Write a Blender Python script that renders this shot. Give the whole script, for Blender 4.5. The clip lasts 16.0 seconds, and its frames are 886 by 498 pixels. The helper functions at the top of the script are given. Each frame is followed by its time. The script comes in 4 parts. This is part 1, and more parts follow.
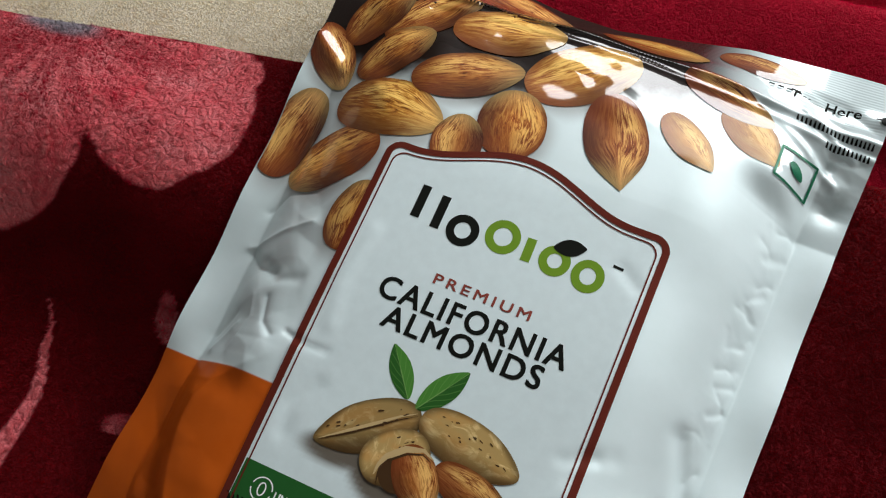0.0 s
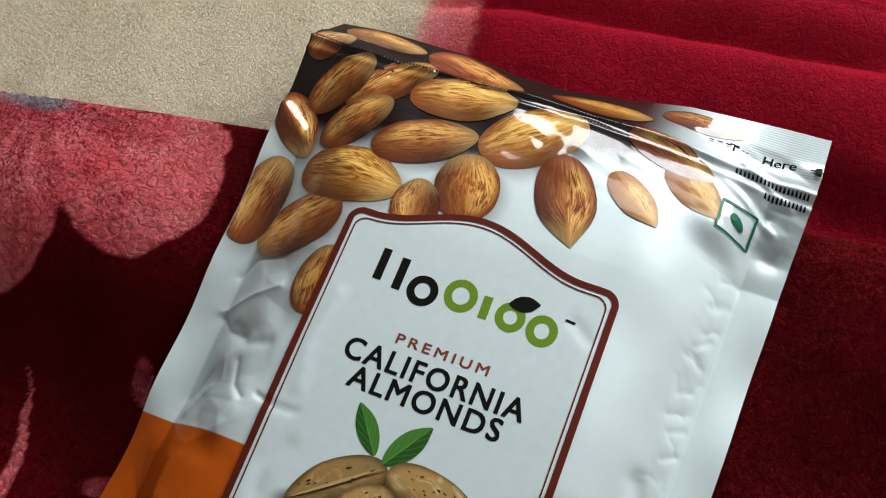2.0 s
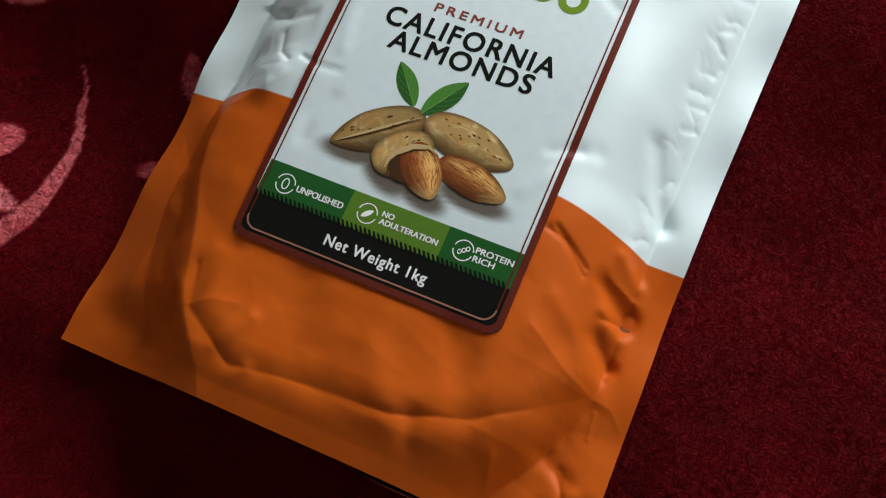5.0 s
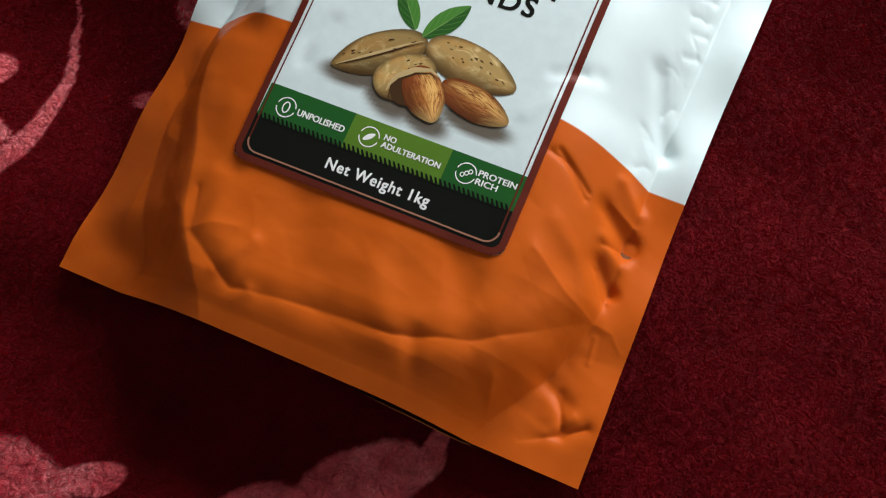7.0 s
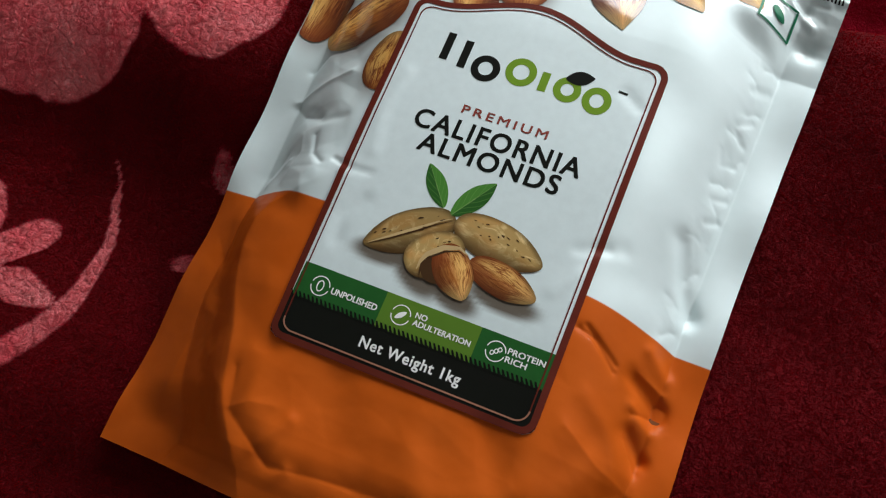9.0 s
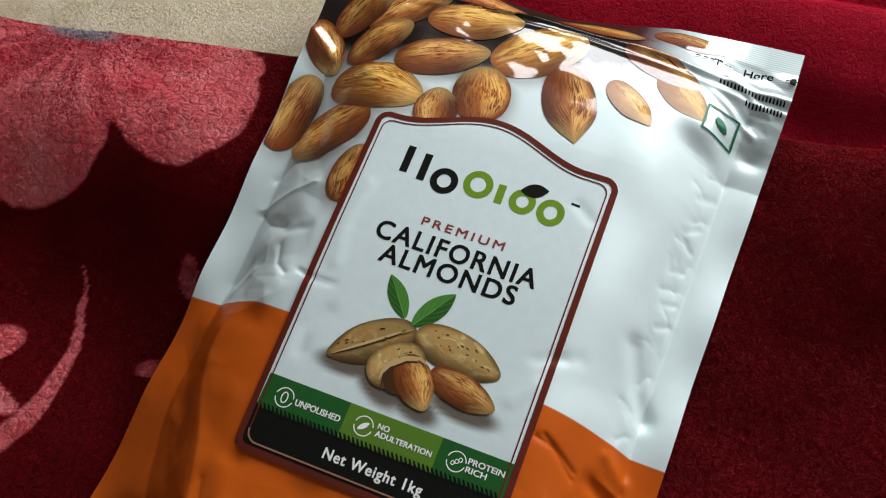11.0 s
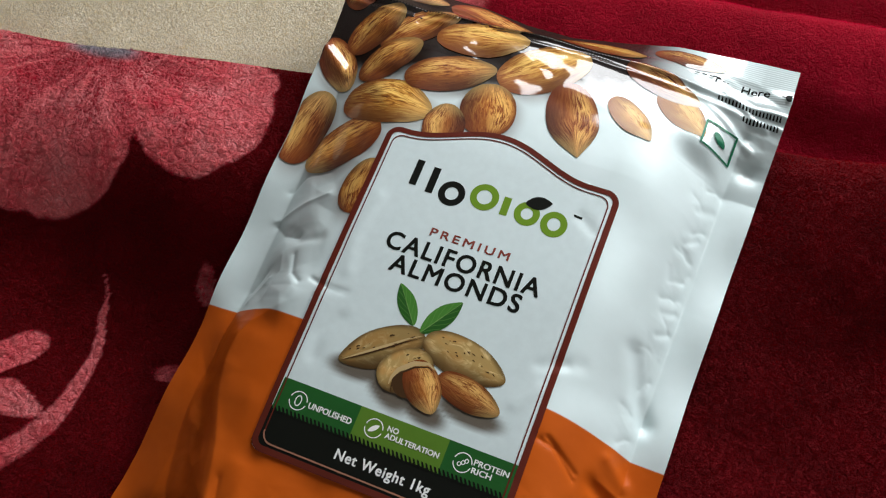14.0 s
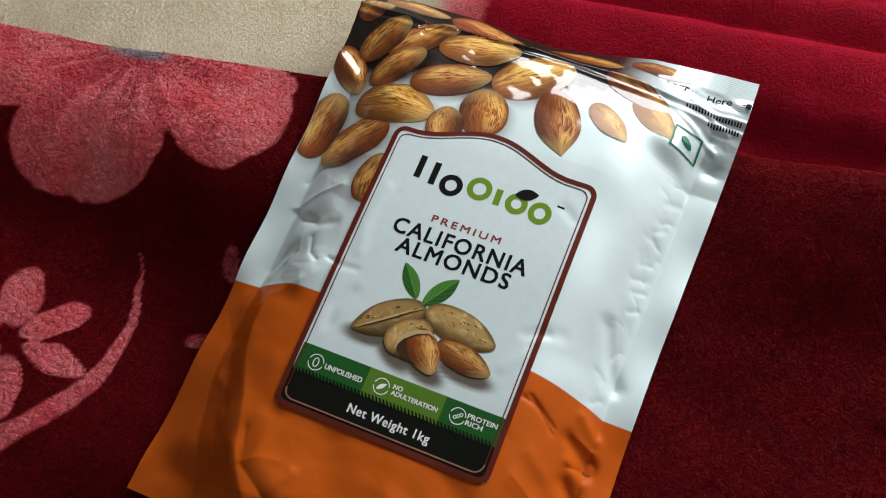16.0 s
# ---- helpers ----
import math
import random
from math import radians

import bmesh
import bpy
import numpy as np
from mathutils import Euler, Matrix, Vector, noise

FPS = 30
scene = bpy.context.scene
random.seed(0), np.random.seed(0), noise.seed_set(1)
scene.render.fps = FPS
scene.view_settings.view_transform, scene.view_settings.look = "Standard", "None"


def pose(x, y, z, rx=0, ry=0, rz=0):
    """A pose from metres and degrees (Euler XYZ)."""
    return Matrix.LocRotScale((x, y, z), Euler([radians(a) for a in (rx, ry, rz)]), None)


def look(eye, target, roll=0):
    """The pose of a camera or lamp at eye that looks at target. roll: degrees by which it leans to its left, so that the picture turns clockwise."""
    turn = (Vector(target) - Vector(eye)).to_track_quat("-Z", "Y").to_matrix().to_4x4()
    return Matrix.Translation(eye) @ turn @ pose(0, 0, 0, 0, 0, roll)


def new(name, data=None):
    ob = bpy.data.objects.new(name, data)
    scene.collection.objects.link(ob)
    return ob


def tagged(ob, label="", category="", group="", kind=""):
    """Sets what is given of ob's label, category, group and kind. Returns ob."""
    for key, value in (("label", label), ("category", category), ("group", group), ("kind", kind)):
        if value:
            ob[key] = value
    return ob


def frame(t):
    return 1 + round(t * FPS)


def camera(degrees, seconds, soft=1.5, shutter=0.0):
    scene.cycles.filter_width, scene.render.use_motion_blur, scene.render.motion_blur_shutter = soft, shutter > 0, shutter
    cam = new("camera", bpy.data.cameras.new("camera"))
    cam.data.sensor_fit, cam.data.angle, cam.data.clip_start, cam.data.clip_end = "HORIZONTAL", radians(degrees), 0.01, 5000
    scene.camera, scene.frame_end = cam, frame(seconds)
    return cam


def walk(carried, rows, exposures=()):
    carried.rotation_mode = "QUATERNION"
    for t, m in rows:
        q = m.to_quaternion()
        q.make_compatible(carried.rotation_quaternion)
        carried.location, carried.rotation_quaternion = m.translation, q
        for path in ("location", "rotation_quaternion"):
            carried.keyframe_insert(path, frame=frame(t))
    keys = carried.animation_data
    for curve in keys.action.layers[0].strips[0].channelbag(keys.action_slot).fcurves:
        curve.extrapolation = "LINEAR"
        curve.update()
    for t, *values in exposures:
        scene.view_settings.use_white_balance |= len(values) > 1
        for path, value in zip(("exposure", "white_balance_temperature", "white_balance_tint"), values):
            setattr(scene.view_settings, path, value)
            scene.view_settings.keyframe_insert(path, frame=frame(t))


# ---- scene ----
cam = camera(52.4, 16.0, soft=1.15)
# seconds, place in metres, turn in degrees; the pouch's foot is the origin, x its width, y its length
PATH = [
    (0.0, 0.0518, 0.0834, 0.3581, 22.40, 3.69, 24.26),
    (0.5, 0.0552, 0.0873, 0.3624, 22.65, 3.73, 23.63),
    (1.0, 0.0583, 0.0889, 0.3703, 23.40, 3.47, 22.83),
    (1.5, 0.0585, 0.0879, 0.3736, 23.71, 3.51, 22.51),
    (2.0, 0.0604, 0.0908, 0.3787, 24.25, 3.53, 22.04),
    (2.5, 0.0607, 0.0831, 0.3769, 24.31, 3.39, 22.19),
    (3.0, 0.0674, 0.0641, 0.3720, 23.77, 3.13, 22.24),
    (3.5, 0.0726, 0.0377, 0.3641, 22.37, 3.22, 22.53),
    (4.0, 0.0815, 0.0153, 0.3627, 21.13, 3.59, 22.72),
    (4.5, 0.0904, 0.0009, 0.3647, 20.42, 3.93, 23.06),
    (5.0, 0.0925, -0.0085, 0.3612, 19.41, 4.13, 23.44),
    (7.5, 0.0928, -0.0259, 0.3554, 17.28, 3.16, 23.23),
    (8.0, 0.0807, -0.0247, 0.3697, 19.04, 4.45, 23.86),
    (8.5, 0.0759, -0.0138, 0.3743, 19.98, 5.28, 23.98),
    (9.0, 0.0762, 0.0083, 0.3795, 21.43, 4.83, 22.75),
    (9.5, 0.0741, 0.0177, 0.3860, 22.79, 3.92, 21.72),
    (10.0, 0.0730, 0.0223, 0.3892, 23.44, 3.21, 21.29),
    (12.5, 0.0731, 0.0259, 0.4134, 26.29, 3.01, 21.61),
    (13.0, 0.0747, 0.0245, 0.4132, 26.40, 3.14, 21.63),
    (13.5, 0.0752, 0.0217, 0.4067, 25.81, 3.26, 21.71),
    (14.0, 0.0771, 0.0191, 0.4148, 25.47, 3.48, 21.75),
    (14.5, 0.0793, 0.0120, 0.4232, 25.44, 3.87, 22.06),
    (15.0, 0.0809, 0.0121, 0.4315, 25.30, 3.55, 21.89),
    (15.5, 0.0823, 0.0040, 0.4397, 24.78, 3.01, 21.95),
    (16.0, 0.0880, -0.0121, 0.4658, 25.47, 2.59, 22.28),
]
walk(cam, [(t, pose(x, y, z, rx, ry, rz)) for t, x, y, z, rx, ry, rz in PATH],
     [(0.0, -0.08), (1.5, -0.03), (2.5, 0.0), (3.5, -0.10), (4.0, -0.10), (4.6, 0.0), (5.0, 0.04), (7.5, 0.34), (8.0, -0.02), (9.0, -0.02), (16.0, 0.0)])

# ---- light ----
world = bpy.data.worlds.new("world")
scene.world = world
world.use_nodes = True
sky = world.node_tree.nodes.new("ShaderNodeTexSky")
sky.sky_type, sky.sun_disc, sky.sun_elevation, sky.sun_rotation = "NISHITA", False, radians(38), radians(25)
world.node_tree.links.new(sky.outputs[0], world.node_tree.nodes["Background"].inputs[0])
world.node_tree.nodes["Background"].inputs[1].default_value = 0.1

WIN = (-0.28, 1.60, 0.34, 0.92)  # window opening in the wall ahead: x from, to, z from, to
NORTH = 1.20  # the window wall stands close by the bed
lamp = bpy.data.lights.new("window_light", "AREA")
lamp.shape, lamp.size, lamp.size_y, lamp.energy = "RECTANGLE", WIN[1] - WIN[0], WIN[3] - WIN[2], 36.5
lamp.color = (0.97, 0.99, 1.0)
new("window_light", lamp).matrix_world = look(((WIN[0] + WIN[1]) / 2, NORTH + 0.02, (WIN[2] + WIN[3]) / 2), ((WIN[0] + WIN[1]) / 2, 0.0, (WIN[2] + WIN[3]) / 2))
scene.view_settings.exposure = 0.0


# ---- materials ----
def material(name):
    m = bpy.data.materials.new(name)
    m.use_nodes = True
    return m, m.node_tree.nodes, m.node_tree.links, m.node_tree.nodes["Principled BSDF"]


def node(nodes, kind, **values):
    n = nodes.new(kind)
    for key, value in values.items():
        n.inputs[key].default_value = value
    return n


def math_node(nodes, links, op, a, b=None, c=None):
    n = nodes.new("ShaderNodeMath")
    n.operation = op
    for i, v in enumerate((a, b, c)):
        if v is None:
            continue
        if isinstance(v, (int, float)):
            n.inputs[i].default_value = v
        else:
            links.new(v, n.inputs[i])
    return n.outputs[0]


def step_node(nodes, links, x, lo, hi):
    n = nodes.new("ShaderNodeMapRange")
    n.interpolation_type = "SMOOTHSTEP"
    links.new(x, n.inputs[0])
    n.inputs[1].default_value, n.inputs[2].default_value = lo, hi
    return n.outputs[0]


def mix(nodes, links, fac, a, b):
    n = nodes.new("ShaderNodeMix")
    n.data_type = "RGBA"
    for socket, v in ((n.inputs[0], fac), (n.inputs[6], a), (n.inputs[7], b)):
        if isinstance(v, (int, float)):
            socket.default_value = v
        elif isinstance(v, tuple):
            socket.default_value = (*v, 1)
        else:
            links.new(v, socket)
    return n.outputs[2]


def ramp(nodes, links, x, *stops):
    n = nodes.new("ShaderNodeValToRGB")
    links.new(x, n.inputs[0])
    while len(n.color_ramp.elements) < len(stops):
        n.color_ramp.elements.new(0.5)
    for e, (p, c) in zip(n.color_ramp.elements, stops):
        e.position, e.color = p, (*c, 1)
    return n.outputs[0]


def bump(nodes, links, height, strength, distance, target, before=None):
    n = node(nodes, "ShaderNodeBump", Strength=strength, Distance=distance)
    links.new(height, n.inputs["Height"])
    if before:
        links.new(before, n.inputs["Normal"])
    if target:
        links.new(n.outputs[0], target)
    return n.outputs[0]


FOIL_ROUGH, FOIL_METAL = 0.48, 0.10


def finish_foil(bsdf, rough=FOIL_ROUGH, metal=FOIL_METAL, coat=0.05):
    bsdf.inputs["Metallic"].default_value = metal
    bsdf.inputs["Roughness"].default_value = rough
    bsdf.inputs["Coat Weight"].default_value = coat
    bsdf.inputs["Specular IOR Level"].default_value = 0.12
    bsdf.inputs["Coat Roughness"].default_value = 0.05
    bsdf.inputs["Coat IOR"].default_value = 1.65


def foil_material():
    """Silver-white laminate: orange foot, dark picture ground behind the printed nuts at the head."""
    m, nodes, links, bsdf = material("printed_foil")
    uv = nodes.new("ShaderNodeUVMap")
    sep = nodes.new("ShaderNodeSeparateXYZ")
    links.new(uv.outputs[0], sep.inputs[0])
    u, v = sep.outputs[0], sep.outputs[1]
    grain = node(nodes, "ShaderNodeTexNoise", Scale=60.0, Detail=4.0)
    links.new(uv.outputs[0], grain.inputs["Vector"])
    white = ramp(nodes, links, grain.outputs[0], (0.3, (0.625, 0.73, 0.73)), (0.7, (0.665, 0.77, 0.775)))
    orange = ramp(nodes, links, grain.outputs[0], (0.3, (0.47, 0.084, 0.006)), (0.7, (0.54, 0.102, 0.009)))
    tone = nodes.new("ShaderNodeAttribute")
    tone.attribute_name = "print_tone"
    base = mix(nodes, links, tone.outputs["Fac"], white, (0.16, 0.12, 0.10))
    foot = step_node(nodes, links, v, 0.1224, 0.1216)
    base = mix(nodes, links, foot, base, orange)
    rise = math_node(nodes, links, "MAXIMUM", math_node(nodes, links, "ADD", u, 0.03), 0.0)
    line = math_node(nodes, links, "MULTIPLY_ADD", rise, 0.42, 0.262)
    wob = math_node(nodes, links, "MULTIPLY_ADD", grain.outputs[0], 0.016, -0.008)
    over = math_node(nodes, links, "ADD", math_node(nodes, links, "SUBTRACT", v, line), wob)
    dark = math_node(nodes, links, "MULTIPLY", step_node(nodes, links, over, -0.006, 0.008), step_node(nodes, links, u, 0.078, 0.040))
    base = mix(nodes, links, dark, base, (0.012, 0.006, 0.004))
    links.new(base, bsdf.inputs["Base Color"])
    finish_foil(bsdf)
    metal = math_node(nodes, links, "MULTIPLY_ADD", dark, -0.08, FOIL_METAL)
    metal = math_node(nodes, links, "MULTIPLY_ADD", foot, -0.09, metal)
    links.new(metal, bsdf.inputs["Metallic"])
    links.new(math_node(nodes, links, "MULTIPLY_ADD", foot, -0.04, 0.12), bsdf.inputs["Specular IOR Level"])
    # gloss varnish over the picture at the head; the rest is matt
    gloss = step_node(nodes, links, v, 0.274, 0.284)
    flap = math_node(nodes, links, "MULTIPLY", step_node(nodes, links, v, 0.309, 0.313), step_node(nodes, links, u, 0.045, 0.010))
    gloss = math_node(nodes, links, "MULTIPLY", gloss, math_node(nodes, links, "SUBTRACT", 1.0, flap))
    links.new(math_node(nodes, links, "MULTIPLY_ADD", gloss, 0.97, 0.02), bsdf.inputs["Coat Weight"])
    # crimped head seal and fine film texture
    wave = math_node(nodes, links, "SINE", math_node(nodes, links, "MULTIPLY", v, 5200.0))
    seal = math_node(nodes, links, "MULTIPLY", wave, step_node(nodes, links, v, 0.3135, 0.3150))
    one = bump(nodes, links, seal, 0.15, 0.0002, None)
    fine = node(nodes, "ShaderNodeTexNoise", Scale=900.0, Detail=2.0)
    links.new(uv.outputs[0], fine.inputs["Vector"])
    bump(nodes, links, fine.outputs[0], 0.06, 0.0002, bsdf.inputs["Normal"], one)
    rough = math_node(nodes, links, "MULTIPLY_ADD", grain.outputs[0], 0.16, FOIL_ROUGH - 0.08)
    rough = math_node(nodes, links, "MULTIPLY_ADD", foot, -0.08, rough)
    links.new(rough, bsdf.inputs["Roughness"])
    return m


def ink(name, colour, rough=0.3, metal=0.25, tone=False):
    m, nodes, links, bsdf = material(name)
    grain = node(nodes, "ShaderNodeTexNoise", Scale=260.0, Detail=3.0)
    geo = nodes.new("ShaderNodeNewGeometry")
    links.new(geo.outputs["Position"], grain.inputs["Vector"])
    base = ramp(nodes, links, grain.outputs[0], (0.3, tuple(0.975 * c for c in colour)), (0.7, tuple(min(1, 1.025 * c) for c in colour)))
    if tone:
        at = nodes.new("ShaderNodeAttribute")
        at.attribute_name = "print_tone"
        base = mix(nodes, links, at.outputs["Fac"], base, (0.10, 0.075, 0.05))
    links.new(base, bsdf.inputs["Base Color"])
    finish_foil(bsdf, rough, metal, 0.06)
    return m


def nut_print(name, dark, mid, light, streak, pits=False, gloss=0.95):
    """A photograph of a nut in ink: streaks along it, darker to its rim; UV runs along and across it, -1 to 1."""
    m, nodes, links, bsdf = material(name)
    uv = nodes.new("ShaderNodeUVMap")
    info = nodes.new("ShaderNodeObjectInfo")
    sep = nodes.new("ShaderNodeSeparateXYZ")
    links.new(uv.outputs[0], sep.inputs[0])
    s, w = sep.outputs[0], sep.outputs[1]
    comb = nodes.new("ShaderNodeCombineXYZ")
    links.new(math_node(nodes, links, "MULTIPLY", s, 2.4), comb.inputs[0])
    fan = math_node(nodes, links, "ADD", 1.0, math_node(nodes, links, "MULTIPLY", math_node(nodes, links, "POWER", math_node(nodes, links, "ABSOLUTE", s), 2.0), 0.8))
    links.new(math_node(nodes, links, "MULTIPLY", math_node(nodes, links, "MULTIPLY", w, fan), streak), comb.inputs[1])
    links.new(math_node(nodes, links, "MULTIPLY", info.outputs["Random"], 50.0), comb.inputs[2])
    n1 = node(nodes, "ShaderNodeTexNoise", Scale=1.0, Detail=5.0, Roughness=0.62, Distortion=1.1)
    links.new(comb.outputs[0], n1.inputs["Vector"])
    n2 = node(nodes, "ShaderNodeTexNoise", Scale=1.6, Detail=2.0)
    add = nodes.new("ShaderNodeVectorMath")
    links.new(uv.outputs[0], add.inputs[0])
    off = nodes.new("ShaderNodeCombineXYZ")
    links.new(math_node(nodes, links, "MULTIPLY", info.outputs["Random"], 31.0), off.inputs[2])
    links.new(off.outputs[0], add.inputs[1])
    links.new(add.outputs[0], n2.inputs["Vector"])
    base = ramp(nodes, links, n1.outputs[0], *(((0.25, mid), (0.5, mid), (0.68, light)) if pits else ((0.33, dark), (0.47, mid), (0.68, light))))
    base = mix(nodes, links, math_node(nodes, links, "MULTIPLY", step_node(nodes, links, n2.outputs[0], 0.42, 0.62), 0.5), base, tuple(0.5 * a + 0.5 * b for a, b in zip(mid, (0.52, 0.20, 0.03))))
    if pits:
        stretch = nodes.new("ShaderNodeVectorMath")
        stretch.operation = "MULTIPLY"
        stretch.inputs[1].default_value = (4.5, 3.6, 1.0)
        links.new(add.outputs[0], stretch.inputs[0])
        cells = node(nodes, "ShaderNodeTexVoronoi", Scale=1.0, Randomness=1.0)
        links.new(stretch.outputs[0], cells.inputs["Vector"])
        pit = math_node(nodes, links, "MULTIPLY", step_node(nodes, links, cells.outputs["Distance"], 0.10, 0.05), step_node(nodes, links, n2.outputs[0], 0.42, 0.56))
        base = mix(nodes, links, pit, base, (0.06, 0.030, 0.012))
    r2 = math_node(nodes, links, "ADD", math_node(nodes, links, "POWER", math_node(nodes, links, "ABSOLUTE", s), 2.0), math_node(nodes, links, "POWER", math_node(nodes, links, "ABSOLUTE", w), 2.0))
    rim = math_node(nodes, links, "MULTIPLY", step_node(nodes, links, r2, 0.62, 1.08), 0.70)
    base = mix(nodes, links, rim, base, tuple(0.45 * c for c in dark))
    low = math_node(nodes, links, "MULTIPLY", step_node(nodes, links, w, 0.20, -0.85), 0.88)
    base = mix(nodes, links, low, base, dark)
    if not pits:
        # one end browner, the other paler
        base = mix(nodes, links, math_node(nodes, links, "MULTIPLY", step_node(nodes, links, math_node(nodes, links, "ADD", s, math_node(nodes, links, "MULTIPLY", n2.outputs[0], 0.9)), 0.55, -0.35), 0.6), base, tuple(0.55 * a + 0.45 * b for a, b in zip((0.30, 0.065, 0.014), dark)))
        base = mix(nodes, links, math_node(nodes, links, "MULTIPLY", step_node(nodes, links, math_node(nodes, links, "ADD", s, math_node(nodes, links, "MULTIPLY", n1.outputs[0], 0.8)), 0.60, 1.35), 0.28), base, (0.80, 0.60, 0.22))
    if not pits:
        # photographed from a lit side: a pale golden flank, broken by the streaks
        flank = math_node(nodes, links, "MULTIPLY", step_node(nodes, links, w, -0.15, 0.45), step_node(nodes, links, r2, 0.95, 0.30))
        flank = math_node(nodes, links, "MULTIPLY", flank, step_node(nodes, links, math_node(nodes, links, "ADD", n1.outputs[0], math_node(nodes, links, "MULTIPLY", n2.outputs[0], 0.4)), 0.58, 0.78))
        base = mix(nodes, links, math_node(nodes, links, "MULTIPLY", flank, 0.75), base, tuple(min(1.0, 0.45 * a + 0.55 * b) for a, b in zip(light, (1.0, 0.72, 0.22))))
    val = math_node(nodes, links, "MULTIPLY_ADD", info.outputs["Random"], 0.44, 0.80)
    hue = nodes.new("ShaderNodeHueSaturation")
    links.new(base, hue.inputs["Color"])
    links.new(val, hue.inputs["Value"])
    links.new(hue.outputs[0], bsdf.inputs["Base Color"])
    finish_foil(bsdf, 0.45, 0.05, gloss)
    return m


def leaf_print(name):
    """A printed leaf: pale midrib, one half darker, side veins; UV as for a nut."""
    m, nodes, links, bsdf = material(name)
    uv = nodes.new("ShaderNodeUVMap")
    sep = nodes.new("ShaderNodeSeparateXYZ")
    links.new(uv.outputs[0], sep.inputs[0])
    s, w = sep.outputs[0], sep.outputs[1]
    slant = math_node(nodes, links, "SUBTRACT", math_node(nodes, links, "MULTIPLY", s, 16.0), math_node(nodes, links, "MULTIPLY", math_node(nodes, links, "ABSOLUTE", w), 14.0))
    vein = step_node(nodes, links, math_node(nodes, links, "SINE", slant), 0.75, 1.0)
    half = step_node(nodes, links, w, -0.1, 0.1)
    base = mix(nodes, links, half, (0.020, 0.095, 0.014), (0.060, 0.205, 0.030))
    base = mix(nodes, links, math_node(nodes, links, "MULTIPLY", vein, 0.3), base, (0.16, 0.32, 0.08))
    rib = step_node(nodes, links, math_node(nodes, links, "ABSOLUTE", w), 0.09, 0.03)
    base = mix(nodes, links, math_node(nodes, links, "MULTIPLY", rib, 0.6), base, (0.22, 0.38, 0.12))
    links.new(base, bsdf.inputs["Base Color"])
    finish_foil(bsdf, 0.45, 0.05, 0.06)
    return m


def plush(name, far=False):
    """Short curled pile: printed flowers on deep red, or a beige field that turns pink and red."""
    m, nodes, links, bsdf = material(name)
    geo = nodes.new("ShaderNodeNewGeometry")
    at = nodes.new("ShaderNodeAttribute")
    at.attribute_name = "flower"
    grey = nodes.new("ShaderNodeAttribute")
    grey.attribute_name = "second_tone"
    broad = node(nodes, "ShaderNodeTexNoise", Scale=38.0, Detail=5.0, Roughness=0.6)
    fine = node(nodes, "ShaderNodeTexNoise", Scale=900.0, Detail=4.0, Roughness=0.7)
    curl = node(nodes, "ShaderNodeTexNoise", Scale=160.0, Detail=3.0)
    for n in (broad, fine, curl):
        links.new(geo.outputs["Position"], n.inputs["Vector"])
    warp = nodes.new("ShaderNodeVectorMath")
    warp.operation = "MULTIPLY_ADD"
    links.new(curl.outputs["Color"], warp.inputs[0])
    warp.inputs[1].default_value = (0.006, 0.006, 0.006)
    links.new(geo.outputs["Position"], warp.inputs[2])
    cells = node(nodes, "ShaderNodeTexVoronoi", Scale=190.0)
    cells.feature = "DISTANCE_TO_EDGE"
    links.new(warp.outputs[0], cells.inputs["Vector"])
    crack = step_node(nodes, links, cells.outputs["Distance"], 0.0, 0.22)
    red = ramp(nodes, links, broad.outputs[0], (0.3, (0.09, 0.0004, 0.002)), (0.7, (0.15, 0.0006, 0.004)))
    # rear copy of the red, brightened in colour for the light it catches
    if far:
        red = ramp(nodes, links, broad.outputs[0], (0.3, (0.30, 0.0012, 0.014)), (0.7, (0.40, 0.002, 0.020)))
    pink = ramp(nodes, links, broad.outputs[0], (0.32, (0.78, 0.08, 0.11)), (0.52, (0.90, 0.20, 0.22)), (0.75, (0.96, 0.34, 0.35)))
    edge = math_node(nodes, links, "ADD", at.outputs["Fac"], math_node(nodes, links, "MULTIPLY_ADD", curl.outputs[0], 0.5, -0.25))
    base = mix(nodes, links, step_node(nodes, links, edge, 0.25, 0.75), red, pink)
    beige = ramp(nodes, links, broad.outputs[0], (0.3, (0.76, 0.67, 0.50)), (0.7, (0.86, 0.77, 0.60))) if far else ramp(nodes, links, broad.outputs[0], (0.3, (0.30, 0.26, 0.30)), (0.7, (0.42, 0.38, 0.42)))
    base = mix(nodes, links, grey.outputs["Fac"], base, beige)
    # hollows of the fine bump are coloured darker, as shade between fibres
    hollow_shade = math_node(nodes, links, "MULTIPLY", step_node(nodes, links, fine.outputs[0], 0.62, 0.42), 0.35)
    shade_tone = nodes.new("ShaderNodeHueSaturation")
    shade_tone.inputs["Value"].default_value = 0.5
    links.new(base, shade_tone.inputs["Color"])
    shaded_base = mix(nodes, links, hollow_shade, base, shade_tone.outputs[0])
    links.new(shaded_base, bsdf.inputs["Base Color"])
    bsdf.inputs["Roughness"].default_value = 0.95
    bsdf.inputs["Specular IOR Level"].default_value = 0.15
    bsdf.inputs["Sheen Weight"].default_value = 0.04
    bsdf.inputs["Sheen Roughness"].default_value = 0.35
    tint = mix(nodes, links, math_node(nodes, links, "MAXIMUM", at.outputs["Fac"], grey.outputs["Fac"]), (0.75, 0.02, 0.06), (0.9, 0.55, 0.5))
    links.new(tint, bsdf.inputs["Sheen Tint"])
    deep = math_node(nodes, links, "MULTIPLY_ADD", at.outputs["Fac"], 0.55, 0.25)
